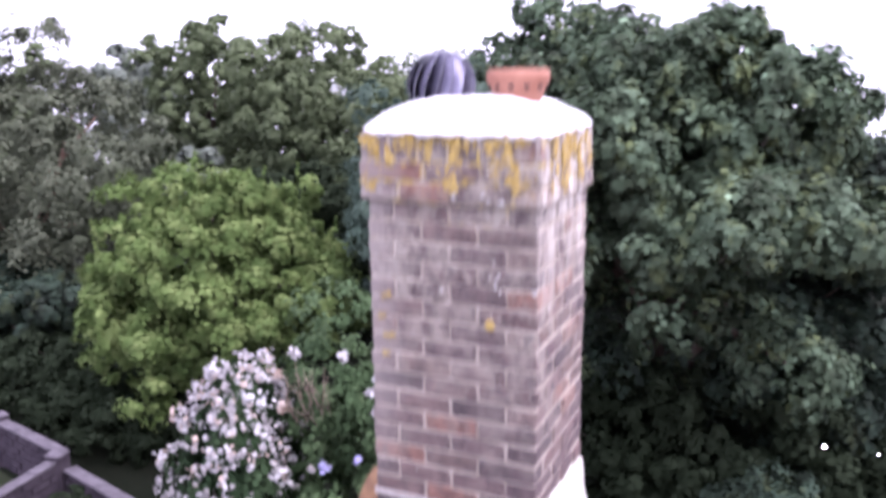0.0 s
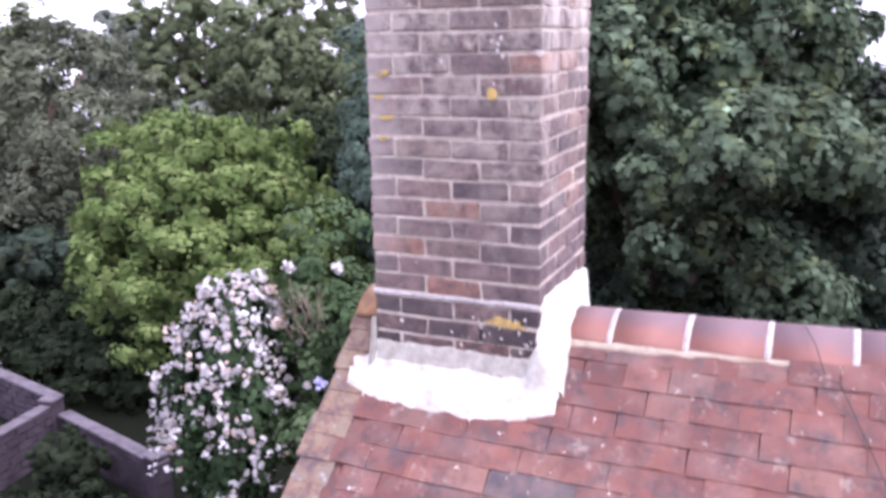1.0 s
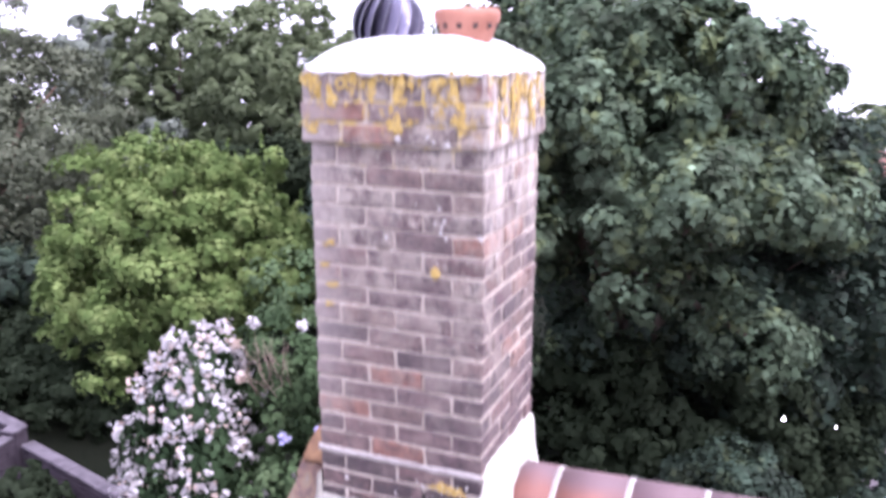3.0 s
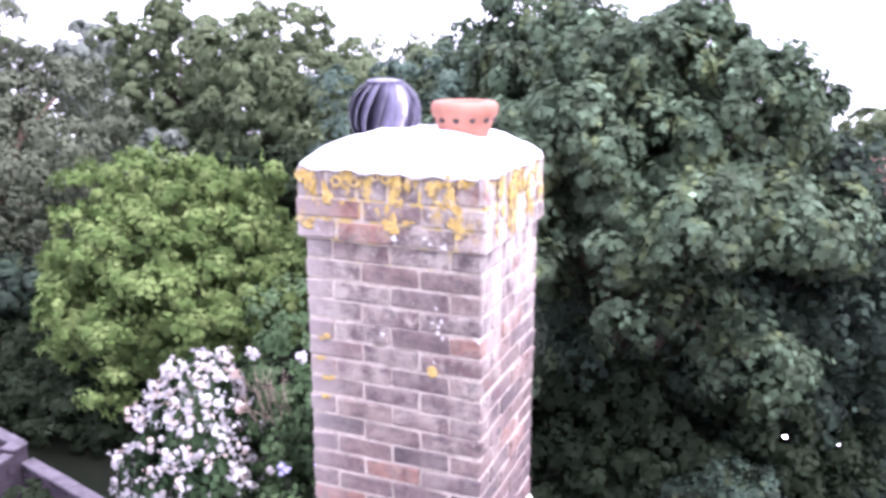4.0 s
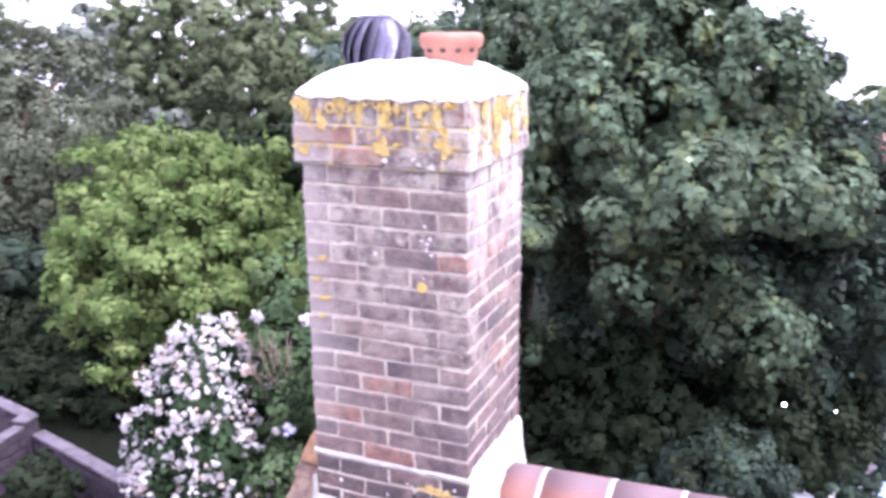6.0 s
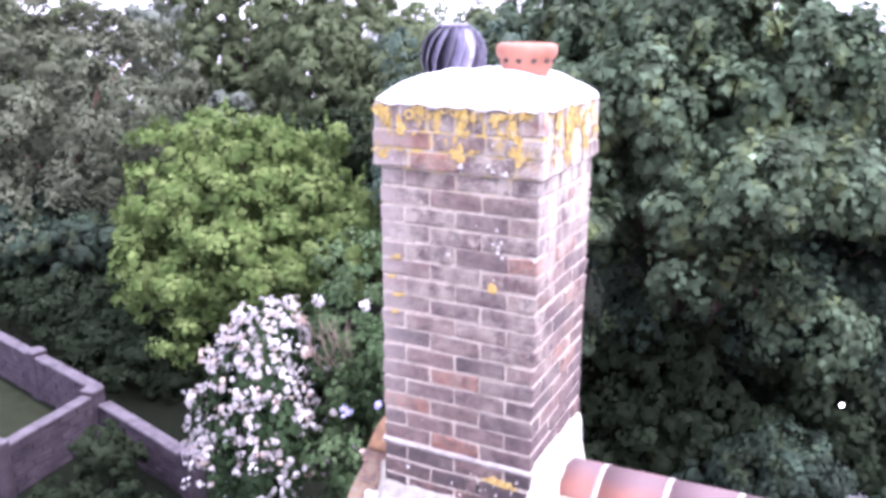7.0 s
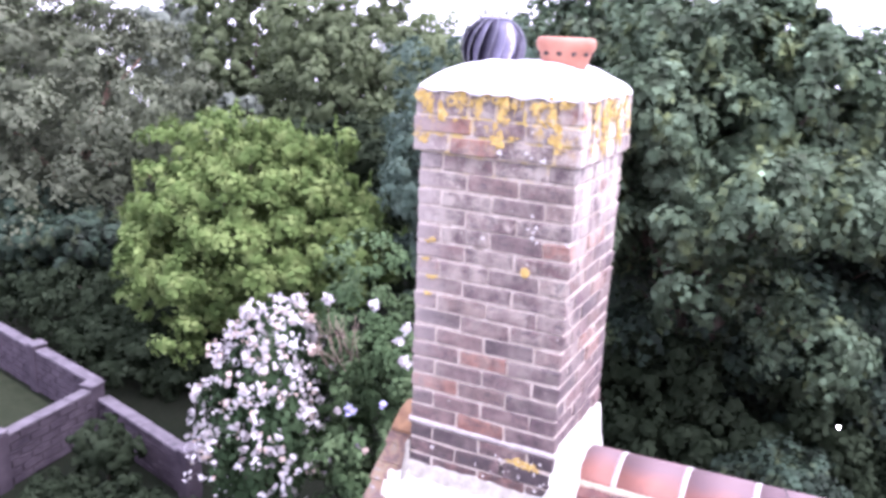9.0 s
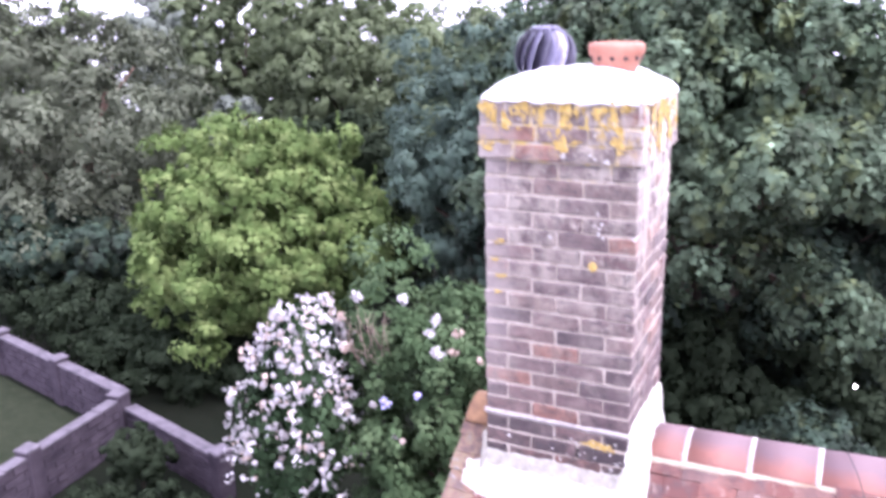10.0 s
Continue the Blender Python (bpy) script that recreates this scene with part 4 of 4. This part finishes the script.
tree("sycamore_tree", "large dark green sycamore tree close behind the house", GREEN_BIG, (-1.65, 11.6, -2.35), (3.5, 3.3, 3.7), (-1.4, 11.8), 96, 0.74, 1113, 0.144, 1, low=0.03, bunch=53, tuft=(0.2, 0.38), trunk=0.3, limbs=26, inner=0.3, droop=0.8, lobed=True, stir=0.33,
     gaps=(((0.0, 8.5, -2.5), (1.9, 9.4, -2.2), 0.75), (LAMP, EYE_LINE, 0.13), (LAMP_TWO, EYE_LINE, 0.07)))
tree("spruce_tree", "tall blue-green tree with drooping sprays", GREEN_BLUE, (-6.97, 13.99, -2.70), (1.8, 1.75, 3.4), (-6.97, 13.99), 70, 0.55, 650, 0.089, 2, bunch=65, low=-0.95, droop=0.8)
tree("maple_tree", "round yellow-green field maple with dense leaves", GREEN_YELLOW, (-12.2, 12.75, -4.55), (2.9, 2.85, 2.9), (-12.43, 12.74), 170, 0.5, 430, 0.125, 34, low=-0.55, sprays=420, tuft=(0.24, 0.44), bunch=43, lobed=True, stir=0.22)
tree("pine_tree", "broad dark pine with a reddish trunk", GREEN_PINE, (-22.94, 16.56, -3.82), (4.3, 4.0, 5.0), (-22.73, 16.37), 88, 1.15, 748, 0.149, 4, bunch=68, inner=0.2, low=-0.8, trunk=0.32, bark=PINK_BARK)
tree("edge_tree", "tall dark tree at the edge of the garden", GREEN_FAR_HAZED, (-33.55, 20.58, -2.69), (4.4, 4.2, 5.2), (-33.55, 20.58), 80, 1.2, 200, 0.34, 5, low=-0.85)
tree("poplar_tree", "pale tree far behind the garden, haze put into its leaf colour", GREEN_PALE, (-42.4, 41.5, -3.2), (2.7, 2.7, 5.2), (-42.4, 41.5), 60, 1.0, 200, 0.4, 6, low=-0.9)
tree("ash_tree", "thin dark tree with sky showing through it", GREEN_FAR_HAZED, (-27.6, 31.0, -0.98), (3.0, 2.6, 4.4), (-27.3, 31.0), 66, 0.72, 230, 0.24, 7, low=-0.9, inner=0.4, limbs=14)
tree("oak_tree", "broad mid-green oak tree in the distance", GREEN_FAR_HAZED, (-19.04, 28.07, -2.05), (4.0, 3.7, 4.3), (-19.04, 28.07), 110, 0.95, 567, 0.178, 8, bunch=63, low=-0.85)
tree("lime_tree", "dark green lime tree behind the house", GREEN_FAR_HAZED, (-12.07, 25.25, -2.91), (3.4, 3.0, 3.8), (-12.27, 25.25), 100, 0.95, 464, 0.176, 9, bunch=58, low=-0.85)
tree("elder_tree", "rounded green tree beside the sycamore, leaves darkened for shade", GREEN_ELDER, (0.15, 13.1, -4.0), (3.0, 1.7, 3.3), (0.4, 13.2), 90, 0.75, 714, 0.13, 16, slim=0.52, bunch=51, stir=0.25, tuft=(0.24, 0.44), low=-0.95, trunk=0.15, gaps=((LAMP, EYE_LINE, 0.13), (LAMP_TWO, EYE_LINE, 0.07)))
tree("walnut_tree", "mid-green tree directly behind the chimney", GREEN_BIG, (-4.41, 15.86, -1.61), (3.2, 2.2, 3.4), (-5.01, 15.84), 100, 0.8, 767, 0.13, 15, slim=0.52, bunch=59, stir=0.22, tuft=(0.24, 0.42), low=-0.9)
tree("holly_tree", "dark holly in the shade of taller trees", GREEN_SHADED, (-13.50, 19.01, -5.10), (3.4, 2.2, 2.7), (-13.50, 19.01), 80, 0.7, 200, 0.2, 10, low=-0.8, trunk=0.15)
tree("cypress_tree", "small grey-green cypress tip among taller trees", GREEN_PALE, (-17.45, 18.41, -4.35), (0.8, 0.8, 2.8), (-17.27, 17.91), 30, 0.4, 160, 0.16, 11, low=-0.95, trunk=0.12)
tree("laurel_bush", "dark laurel bush under the pine", GREEN_ELDER, (-22.37, 13.78, -6.20), (4.6, 1.4, 1.5), (-22.37, 13.78), 60, 0.6, 160, 0.2, 12, low=-0.3, trunk=0.1, category="bush", group="bushes in the garden")
tree("hazel_bush", "hazel bush below the large tree, leaves coloured dark for its shade", GREEN_SHADED, (-1.1, 11.3, -6.2), (3.5, 1.6, 1.8), (-1.1, 11.4), 110, 0.6, 420, 0.125, 13, low=-0.3, trunk=0.1, category="bush", group="bushes in the garden", gaps=((LAMP, EYE_LINE, 0.13), (LAMP_TWO, EYE_LINE, 0.07)))
tree("privet_bush", "dark green privet bush in front of a parked car", GREEN_ELDER, (0.6, 8.9, -6.35), (0.95, 0.8, 1.45), (0.6, 8.9), 46, 0.4, 500, 0.09, 17, low=-0.6, trunk=0.06, category="bush", group="bushes in the garden", stir=0.25)
tree("dogwood_bush", "slender green bush between two parked cars", GREEN_ELDER, (2.28, 9.2, -6.35), (0.34, 0.25, 1.0), (2.28, 9.2), 22, 0.22, 260, 0.07, 18, low=-0.8, trunk=0.03, category="bush", group="bushes in the garden", limbs=4)
tree("privet_bush", "dark green bush below the trees by the road", GREEN_ELDER, (2.2, 12.7, -6.2), (0.8, 0.7, 1.5), (2.2, 12.7), 46, 0.42, 420, 0.1, 19, low=-0.8, trunk=0.06, category="bush", group="bushes in the garden", gaps=((LAMP, EYE_LINE, 0.13), (LAMP_TWO, EYE_LINE, 0.07)), stir=0.25)
tree("bramble_bush", "low dark brambles in the shade of the maple", GREEN_SHADED, (-17.4, 12.9, -7.25), (4.2, 1.7, 0.75), (-17.4, 12.9), 80, 0.55, 260, 0.13, 20, low=-0.1, trunk=0.04, category="bush", group="bushes in the garden", limbs=4, stir=0.3)
tree("bramble_bush", "low dark brambles behind the garden wall", GREEN_SHADED, (-14.6, 11.0, -7.4), (2.6, 1.3, 0.6), (-14.6, 11.0), 60, 0.45, 260, 0.11, 21, low=-0.1, trunk=0.04, category="bush", group="bushes in the garden", limbs=4, stir=0.3)
tree("conifer_tree", "dark conifer beside a far brick house", GREEN_PINE, (9.26, 43.23, -4.49), (2.4, 2.0, 3.8), (9.26, 43.23), 40, 0.8, 160, 0.3, 14, low=-0.9)


def flowering_shrub():
    """A tall shrub, broadest above the middle; its blossom stands in trusses of round heads."""
    rng = np.random.default_rng(31)
    foot = (-5.5, 4.8)
    ob = thing("flowering_shrub", "tall shrub covered in clusters of white blossom", "shrub", "bushes in the garden", at=(*foot, GROUND))
    def mass(n, inner, low=0.0):
        """Places over a tapering, lumpy mass that leans a little."""
        h = low + (1 - low) * rng.uniform(0, 1, n) ** 0.85
        a = rng.uniform(0, 2 * math.pi, n)
        r = (0.2 + 0.72 * np.sin(np.minimum(1.0, (1 - h) * 1.5) * math.pi / 2)) * (1 + 0.2 * np.sin(3 * a + 5 * h) + 0.12 * np.sin(7 * a - 9 * h)) * rng.uniform(inner, 1.0, n)
        r *= np.maximum(0.4, 1 - 0.9 * np.maximum(0.0, 0.65 - h) / 0.65)
        d = unit(np.stack([np.cos(a), np.sin(a), np.full(n, 0.35)], 1))
        return np.stack([r * np.cos(a) + 0.3 * h - 0.12, r * np.sin(a) + 0.12 * h, 1.5 + 3.62 * h], 1), d
    p, d = mass(15000, 0.35)
    nor = unit(d + rng.normal(size=d.shape) * 0.5)
    part("foliage", leaves_mesh("foliage", p, nor, rng.uniform(0.06, 0.13, len(p)), GREEN_BUSH, rng, soft=unit(d + rng.normal(size=d.shape) * 0.25)), None, ob)
    c, d = mass(270, 0.9, 0.05)
    keep = rng.uniform(0, 1, len(c)) < ((c[:, 2] - 1.5) / 3.62 - 0.15) / 0.42
    c, d = c[keep], d[keep]
    heads = rng.integers(2, 6, len(c))
    j = np.repeat(np.arange(len(c)), heads)
    c, d = c[j] + rng.normal(size=(len(j), 3)) * np.array((0.085, 0.085, 0.11)) + d[j] * 0.06, d[j]
    c[:, 2] = np.minimum(c[:, 2], 5.16)
    m = 8
    i = np.repeat(np.arange(len(c)), m)
    form = rng.uniform(0.3, 1.9, (len(c), 3))
    off = unit(rng.normal(size=(len(i), 3)))
    size = (0.028 + 0.047 * rng.uniform(0, 1, len(c)) ** 1.2)[i]
    pos = c[i] + off * size[:, None] * form[i] * rng.uniform(0.4, 1.1, (len(i), 1))
    nn = unit(off + d[i] * 0.6 + rng.normal(size=off.shape) * 0.6)
    faded = rng.uniform(0, 1, len(c))[i] * 0.6 + rng.uniform(0, 1, len(i)) * 0.4 < 0.27
    for keep, material, words in ((~faded, BLOSSOM, "clusters of white blossom"), (faded, FADED, "faded pinkish brown blossom")):
        k = part("blossom", leaves_mesh("blossom", pos[keep], nn[keep], rng.uniform(0.04, 0.085, int(keep.sum())), material, rng, 0.0, 0.46), None, ob, words)
        tagged(k, kind="stuff")
    for k in range(7):
        a = 2 * math.pi * k / 7
        part("stem", tube(bmesh.new(), [(0.1 * math.cos(a), 0.1 * math.sin(a), -0.05), (0.3 * math.cos(a), 0.3 * math.sin(a), 2.2), (0.1 + 0.3 * math.cos(a + 0.4), 0.3 * math.sin(a + 0.4), 4.3)], (0.05, 0.035, 0.012), 6), BARK, ob, rounded=True)


flowering_shrub()


def rose_bush():
    ob = tree("climbing_bush", "rambling green bush with a few white and lilac flowers", GREEN_ROSE, (-3.95, 5.95, -4.55), (1.45, 1.15, 2.15), (-3.95, 5.95), 60, 0.44, 520, 0.078, 32, low=-0.9, bunch=40, stir=0.3, tuft=(0.2, 0.42), trunk=0.08, category="bush", group="bushes in the garden")
    rng = np.random.default_rng(33)
    lilac = leaf_material("lilac_flower", (0.36, 0.34, 0.6), (0.5, 0.48, 0.72), (0.62, 0.6, 0.8), 0.2, 0.6)
    heads = (
        (-3.40, 4.85, -2.45, 0, 0.060), (-3.49, 4.85, -2.61, 0, 0.035), (-3.11, 4.85, -2.55, 2, 0.055), (-3.39, 4.85, -2.87, 0, 0.050),
        (-3.20, 4.85, -2.81, 2, 0.040), (-3.42, 4.85, -2.82, 0, 0.040), (-4.06, 4.72, -3.56, 1, 0.065), (-4.24, 4.72, -3.62, 0, 0.025),
        (-3.94, 4.72, -3.99, 0, 0.045), (-3.84, 4.72, -4.05, 2, 0.030), (-3.75, 4.72, -2.18, 0, 0.045), (-4.39, 4.72, -2.23, 0, 0.050),
        (-4.63, 4.72, -2.52, 2, 0.040), (-4.59, 4.72, -2.92, 2, 0.050), (-3.60, 4.72, -3.38, 1, 0.035), (-2.84, 4.85, -2.86, 2, 0.030))
    for k in range(26):
        a = Vector((-0.4, -1.0, 4.65)) + Vector(rng.uniform(-0.2, 0.2, 3))
        b = a + Vector((rng.uniform(-0.3, 0.25), rng.uniform(-0.2, 0.0), rng.uniform(0.2, 0.6)))
        part("twig", tube(bmesh.new(), [a, a.lerp(b, 0.5) + Vector((rng.uniform(-0.06, 0.06), -0.03, 0)), b], (0.006, 0.005, 0.002), 5), TWIG, ob, "bare pale brown twig", True)
    for x, y, z, m, r in heads:
        n = 22
        off = unit(rng.normal(size=(n, 3))) * rng.uniform(0.6, 1.4, 3)
        pos = np.array((x + 3.95, y - 5.95, z - GROUND)) + off * r * np.array((1.2, 1, 1)) * rng.uniform(0.5, 1.25, (n, 1))
        part("flower_head", leaves_mesh("flower_head", pos, unit(off + rng.normal(size=off.shape) * 0.6), rng.uniform(0.04, 0.08, n), (BLOSSOM, lilac, FADED)[m], rng, 0.0, 0.5), None, ob, ("white flower head", "lilac flower head", "faded pinkish flower head")[m])


rose_bush()
tree("garden_shrub", "small green shrub against the garden wall", GREEN_SHADED, (-10.57, 6.59, -6.94), (0.5, 0.4, 0.55), (-10.57, 6.59), 24, 0.2, 120, 0.08, 41, low=-0.6, trunk=0.04, category="shrub", group="bushes in the garden", limbs=4)
tree("box_hedge", "low clipped dark green box bush", GREEN_SHADED, (-10.13, 5.25, -7.34), (0.9, 0.6, 0.5), (-10.13, 5.25), 50, 0.2, 160, 0.06, 42, low=-0.4, trunk=0.04, category="bush", group="bushes in the garden", limbs=4)
tree("fern_bush", "dark green low planting by the house", GREEN_SHADED, (-7.72, 4.76, -7.07), (1.5, 1.0, 0.9), (-7.72, 4.76), 40, 0.35, 160, 0.1, 43, low=-0.3, trunk=0.04, category="bush", group="bushes in the garden", limbs=4)


def far_woods():
    """Woods that close the view beyond the garden."""
    rng = np.random.default_rng(51)
    cp, cr = [], []
    for k in range(420):
        a = radians(rng.uniform(-40, 150)) + math.pi / 2 - radians(55)
        r = rng.uniform(62, 95)
        x, y = r * math.cos(a), r * math.sin(a)
        cp.append((x, y, ground_z(x, y) + rng.uniform(1.0, 5.5)))
        cr.append(rng.uniform(1.6, 3.0))
    cp, cr = np.array(cp), np.array(cr)
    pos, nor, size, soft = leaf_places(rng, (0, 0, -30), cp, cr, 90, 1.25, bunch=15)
    ob = new("distant_woods", leaves_mesh("distant_woods", pos, nor, size, GREEN_FAR_HAZED, rng, soft=soft))
    tagged(ob, "dark band of distant woodland trees", "woodland", kind="stuff")


far_woods()


# ---- garden walls, lawn, road ----
def stone_mesh(dx, dy, dz, k):
    rng = random.Random(70 + k)
    bm = box(bmesh.new(), (-dx / 2, -dy / 2, -dz / 2), (dx / 2, dy / 2, dz / 2), 0.018)
    for v in bm.verts:
        v.co += Vector((rng.uniform(-1, 1), rng.uniform(-1, 1), rng.uniform(-1, 1))) * 0.012
    return mesh_of("stone", bm, STONE)


def stone_wall(label, a, b, top, seed, pillars):
    """A wall of coursed stones from a to b with a coping and square piers."""
    rng = random.Random(seed)
    a, b = Vector((*a, GROUND)), Vector((*b, GROUND))
    length, ang = (b - a).length, math.atan2(b.y - a.y, b.x - a.x)
    ob = thing("garden_wall", label, "wall", "walls round the garden", at=a)
    ob.rotation_euler = (0, 0, ang)
    high = top - GROUND - 0.08
    part("wall_core", box(bmesh.new(), (0.02, -0.09, -0.1), (length - 0.02, 0.09, high - 0.02)), JOINTS, ob)
    rows = 6
    h = high / rows
    w = 0.46
    for r in range(rows):
        x = -(w / 2 if r % 2 else 0)
        while x < length - 0.05:
            x0, x1 = max(x, 0) + 0.008, min(x + w, length) - 0.008
            if x1 - x0 > 0.1:
                me = SHARE.setdefault((round(x1 - x0, 2), rng.randrange(3), round(h, 3)), None) or stone_mesh(x1 - x0, 0.24, h - 0.014, rng.randrange(9))
                SHARE[(round(x1 - x0, 2), rng.randrange(3), round(h, 3))] = me
                s = part("stone", me, None, ob)
                s.location = ((x0 + x1) / 2, rng.uniform(-0.008, 0.008), h * (r + 0.5))
            x += w
    n = int(length / 0.7)
    for k in range(n):
        s = part("coping_stone", box(bmesh.new(), (length * k / n + 0.006, -0.135, high), (length * (k + 1) / n - 0.006, 0.135, high + 0.06 + rng.uniform(-0.008, 0.008)), 0.015), COPING, ob)
    for x in pillars:
        p = part("pier", box(bmesh.new(), (x - 0.17, -0.17, -0.05), (x + 0.17, 0.17, high + 0.12), 0.03), STONE, ob, "square stone pier")
        part("pier_cap", box(bmesh.new(), (x - 0.185, -0.185, high + 0.122), (x + 0.185, 0.185, high + 0.17), 0.03), COPING, p)
    return ob


SHARE = {}
JOINTS = plain("old_wall_joint", (0.024, 0.021, 0.025), (0.042, 0.037, 0.043), 6)
COPING = plain("pale_coping_stone", (0.05, 0.042, 0.05), (0.13, 0.112, 0.128), 4, 0.9, 0.6, 40, 0.01)
stone_wall("grey stone garden wall with piers beside the lawn", (-22.2, 10.35), (-12.75, 8.3), -6.62, 1, (0.3, 4.1, 7.0))
stone_wall("lower stretch of grey stone garden wall", (-12.3, 8.05), (-9.0, 7.2), -6.78, 3, (3.2,))
stone_wall("grey stone wall that crosses the garden from a pier", (-12.55, 8.1), (-12.05, 3.4), -6.6, 2, (0.1, 2.5))


def slab(name, label, category, material, pts, z, thick):
    bm = bmesh.new()
    lo, hi = [bm.verts.new((x, y, z - thick)) for x, y in pts], [bm.verts.new((x, y, z)) for x, y in pts]
    bm.faces.new(hi), bm.faces.new(lo[::-1])
    for i in range(len(pts)):
        j = (i + 1) % len(pts)
        bm.faces.new((lo[i], lo[j], hi[j], hi[i]))
    ob = new(name, mesh_of(name, bm, material))
    tagged(ob, label, category, kind="structure")


slab("lawn", "mown green lawn between the garden walls", "lawn", LAWN, ((-12.35, 3.0), (-12.85, 8.0), (-22.2, 10.1), (-26.0, 9.5), (-26.0, 2.0)), GROUND + 0.06, 0.12)
ROAD = plain("pinkish_asphalt", (0.085, 0.07, 0.076), (0.125, 0.102, 0.11), 2, 0.9, 0.5, 60, 0.01)
slab("road", "pinkish grey road beyond the large tree", "road", ROAD, ((3.0, 18.0), (2.75, 11.6), (19.71, 11.50), (19.31, 26.49), (5.6, 27.17)), GROUND + 0.03, 0.1)


def garden_lamp(label, at, r):
    x, y, z = at
    k = Nodes("lit_globe", 0.4)
    glow = k.done((0.9, 0.88, 0.84))
    k.b.inputs["Emission Color"].default_value = (1.0, 0.94, 0.86, 1)
    k.b.inputs["Emission Strength"].default_value = 9.0
    ob = thing("garden_lamp", label, "lamp", "lamps in the garden", at=(x, y, GROUND))
    part("post", tube(bmesh.new(), [(0, 0, -0.05), (0, 0, z - GROUND - r)], (0.035, 0.03), 10), DARK, ob, rounded=True)
    bm = bmesh.new()
    bmesh.ops.create_uvsphere(bm, u_segments=20, v_segments=12, radius=r, matrix=Matrix.Translation((0, 0, z - GROUND)))
    part("globe", bm, glow, ob, "glowing white globe", True)
    part("neck", lathe(bmesh.new(), [(0.035, z - GROUND - r - 0.035), (0.045, z - GROUND - r - 0.015), (0.03, z - GROUND - r - 0.003)], 16), DARK, ob, rounded=True)


garden_lamp("lit white globe lamp on a short dark post", LAMP, 0.028)
garden_lamp("small lit bulb on a dark post under the tree", LAMP_TWO, 0.011)


def far_house():
    wall_m = plain("far_brick", (0.26, 0.12, 0.1), (0.34, 0.18, 0.14), 3, 0.9, 0.4, 20, 0.02)
    roof_m = plain("far_tiles", (0.2, 0.1, 0.08), (0.28, 0.15, 0.12), 3, 0.9, 0.4, 20, 0.02)
    x, y = 6.2, 45.1
    ob = thing("far_house", "red brick house with a tiled roof beyond the trees", "house", at=(x, y, GROUND))
    ob.rotation_euler = (0, 0, 0.5)
    part("wall", box(bmesh.new(), (-1.5, -3, -2.2), (8, 3, 1.4)), wall_m, ob)
    bm = bmesh.new()
    prof = [(-3.3, 1.35), (3.3, 1.35), (0, 3.2)]
    a, b = [bm.verts.new((-1.8, q, z)) for q, z in prof], [bm.verts.new((8.3, q, z)) for q, z in prof]
    bm.faces.new(a[::-1]), bm.faces.new(b)
    for i in range(3):
        bm.faces.new((a[i], a[(i + 1) % 3], b[(i + 1) % 3], b[i]))
    r = part("roof", bm, roof_m, ob)
    part("chimney", box(bmesh.new(), (-0.2, -0.5, 2.4), (0.6, 0.3, 3.9), 0.02), wall_m, r)
    for q in (0.5, 3.0, 5.5):
        w = part("window", box(bmesh.new(), (q, -3.04, -0.3), (q + 1.1, -2.98, 0.9), 0.01), FILLET, ob, "white framed window")
        part("pane", box(bmesh.new(), (q + 0.08, -3.06, -0.22), (q + 1.02, -3.042, 0.82)), DARK, w)


far_house()


def car(label, x, y, turn, paint):
    """A small parked hatchback."""
    ob = thing("parked_car", label, "car", "parked cars", at=(x, y, GROUND + 0.03))
    ob.rotation_euler = (0, 0, turn)
    prof = [(-1.95, 0.35), (-1.95, 0.8), (-1.75, 0.92), (-1.0, 0.98), (-0.45, 1.4), (0.9, 1.45), (1.55, 1.0), (1.9, 0.9), (1.95, 0.35)]
    bm = bmesh.new()
    rows = [[bm.verts.new((px, wy * (0.86 if pz > 1.1 else 1.0), pz)) for px, pz in prof] for wy in (-0.84, 0.84)]
    bm.faces.new(rows[0]), bm.faces.new(rows[1][::-1])
    m = len(prof)
    for i in range(m):
        bm.faces.new((rows[0][i], rows[1][i], rows[1][(i + 1) % m], rows[0][(i + 1) % m]))
    bmesh.ops.recalc_face_normals(bm, faces=bm.faces[:])
    bmesh.ops.bevel(bm, geom=bm.edges[:], offset=0.05, segments=2, affect="EDGES")
    body = part("body", bm, paint, ob)
    for s in (-1, 1):
        part("side_window", box(bmesh.new(), (-0.4, s * 0.77 - 0.02, 1.02), (1.0, s * 0.77 + 0.02, 1.32), 0.01), GLASS, body)
        for px in (-1.2, 1.2):
            bm = bmesh.new()
            bmesh.ops.create_cone(bm, cap_ends=True, segments=20, radius1=0.31, radius2=0.31, depth=0.2, matrix=Matrix.Translation((px, s * 0.78, 0.28)) @ Matrix.Rotation(radians(90), 4, "X"))
            part("wheel", bm, DARK, ob)


GLASS = plain("dark_glass", (0.02, 0.022, 0.03), (0.03, 0.033, 0.04), 4, 0.08, 0.0)
car("white parked car seen under the tree", 1.5, 10.4, 1.4, plain("white_paint", (0.42, 0.42, 0.46), (0.5, 0.5, 0.54), 4, 0.3, 0.0))
car("pale blue parked car beside the road", 3.4, 10.2, 1.4, plain("pale_blue_paint", (0.42, 0.55, 0.8), (0.5, 0.62, 0.85), 4, 0.3, 0.0))
car("dark purple parked car farther along the road", 4.6, 20.0, 1.2, plain("dark_purple_paint", (0.03, 0.02, 0.05), (0.04, 0.03, 0.065), 4, 0.35, 0.0))

build_chimney()
build_tiles()
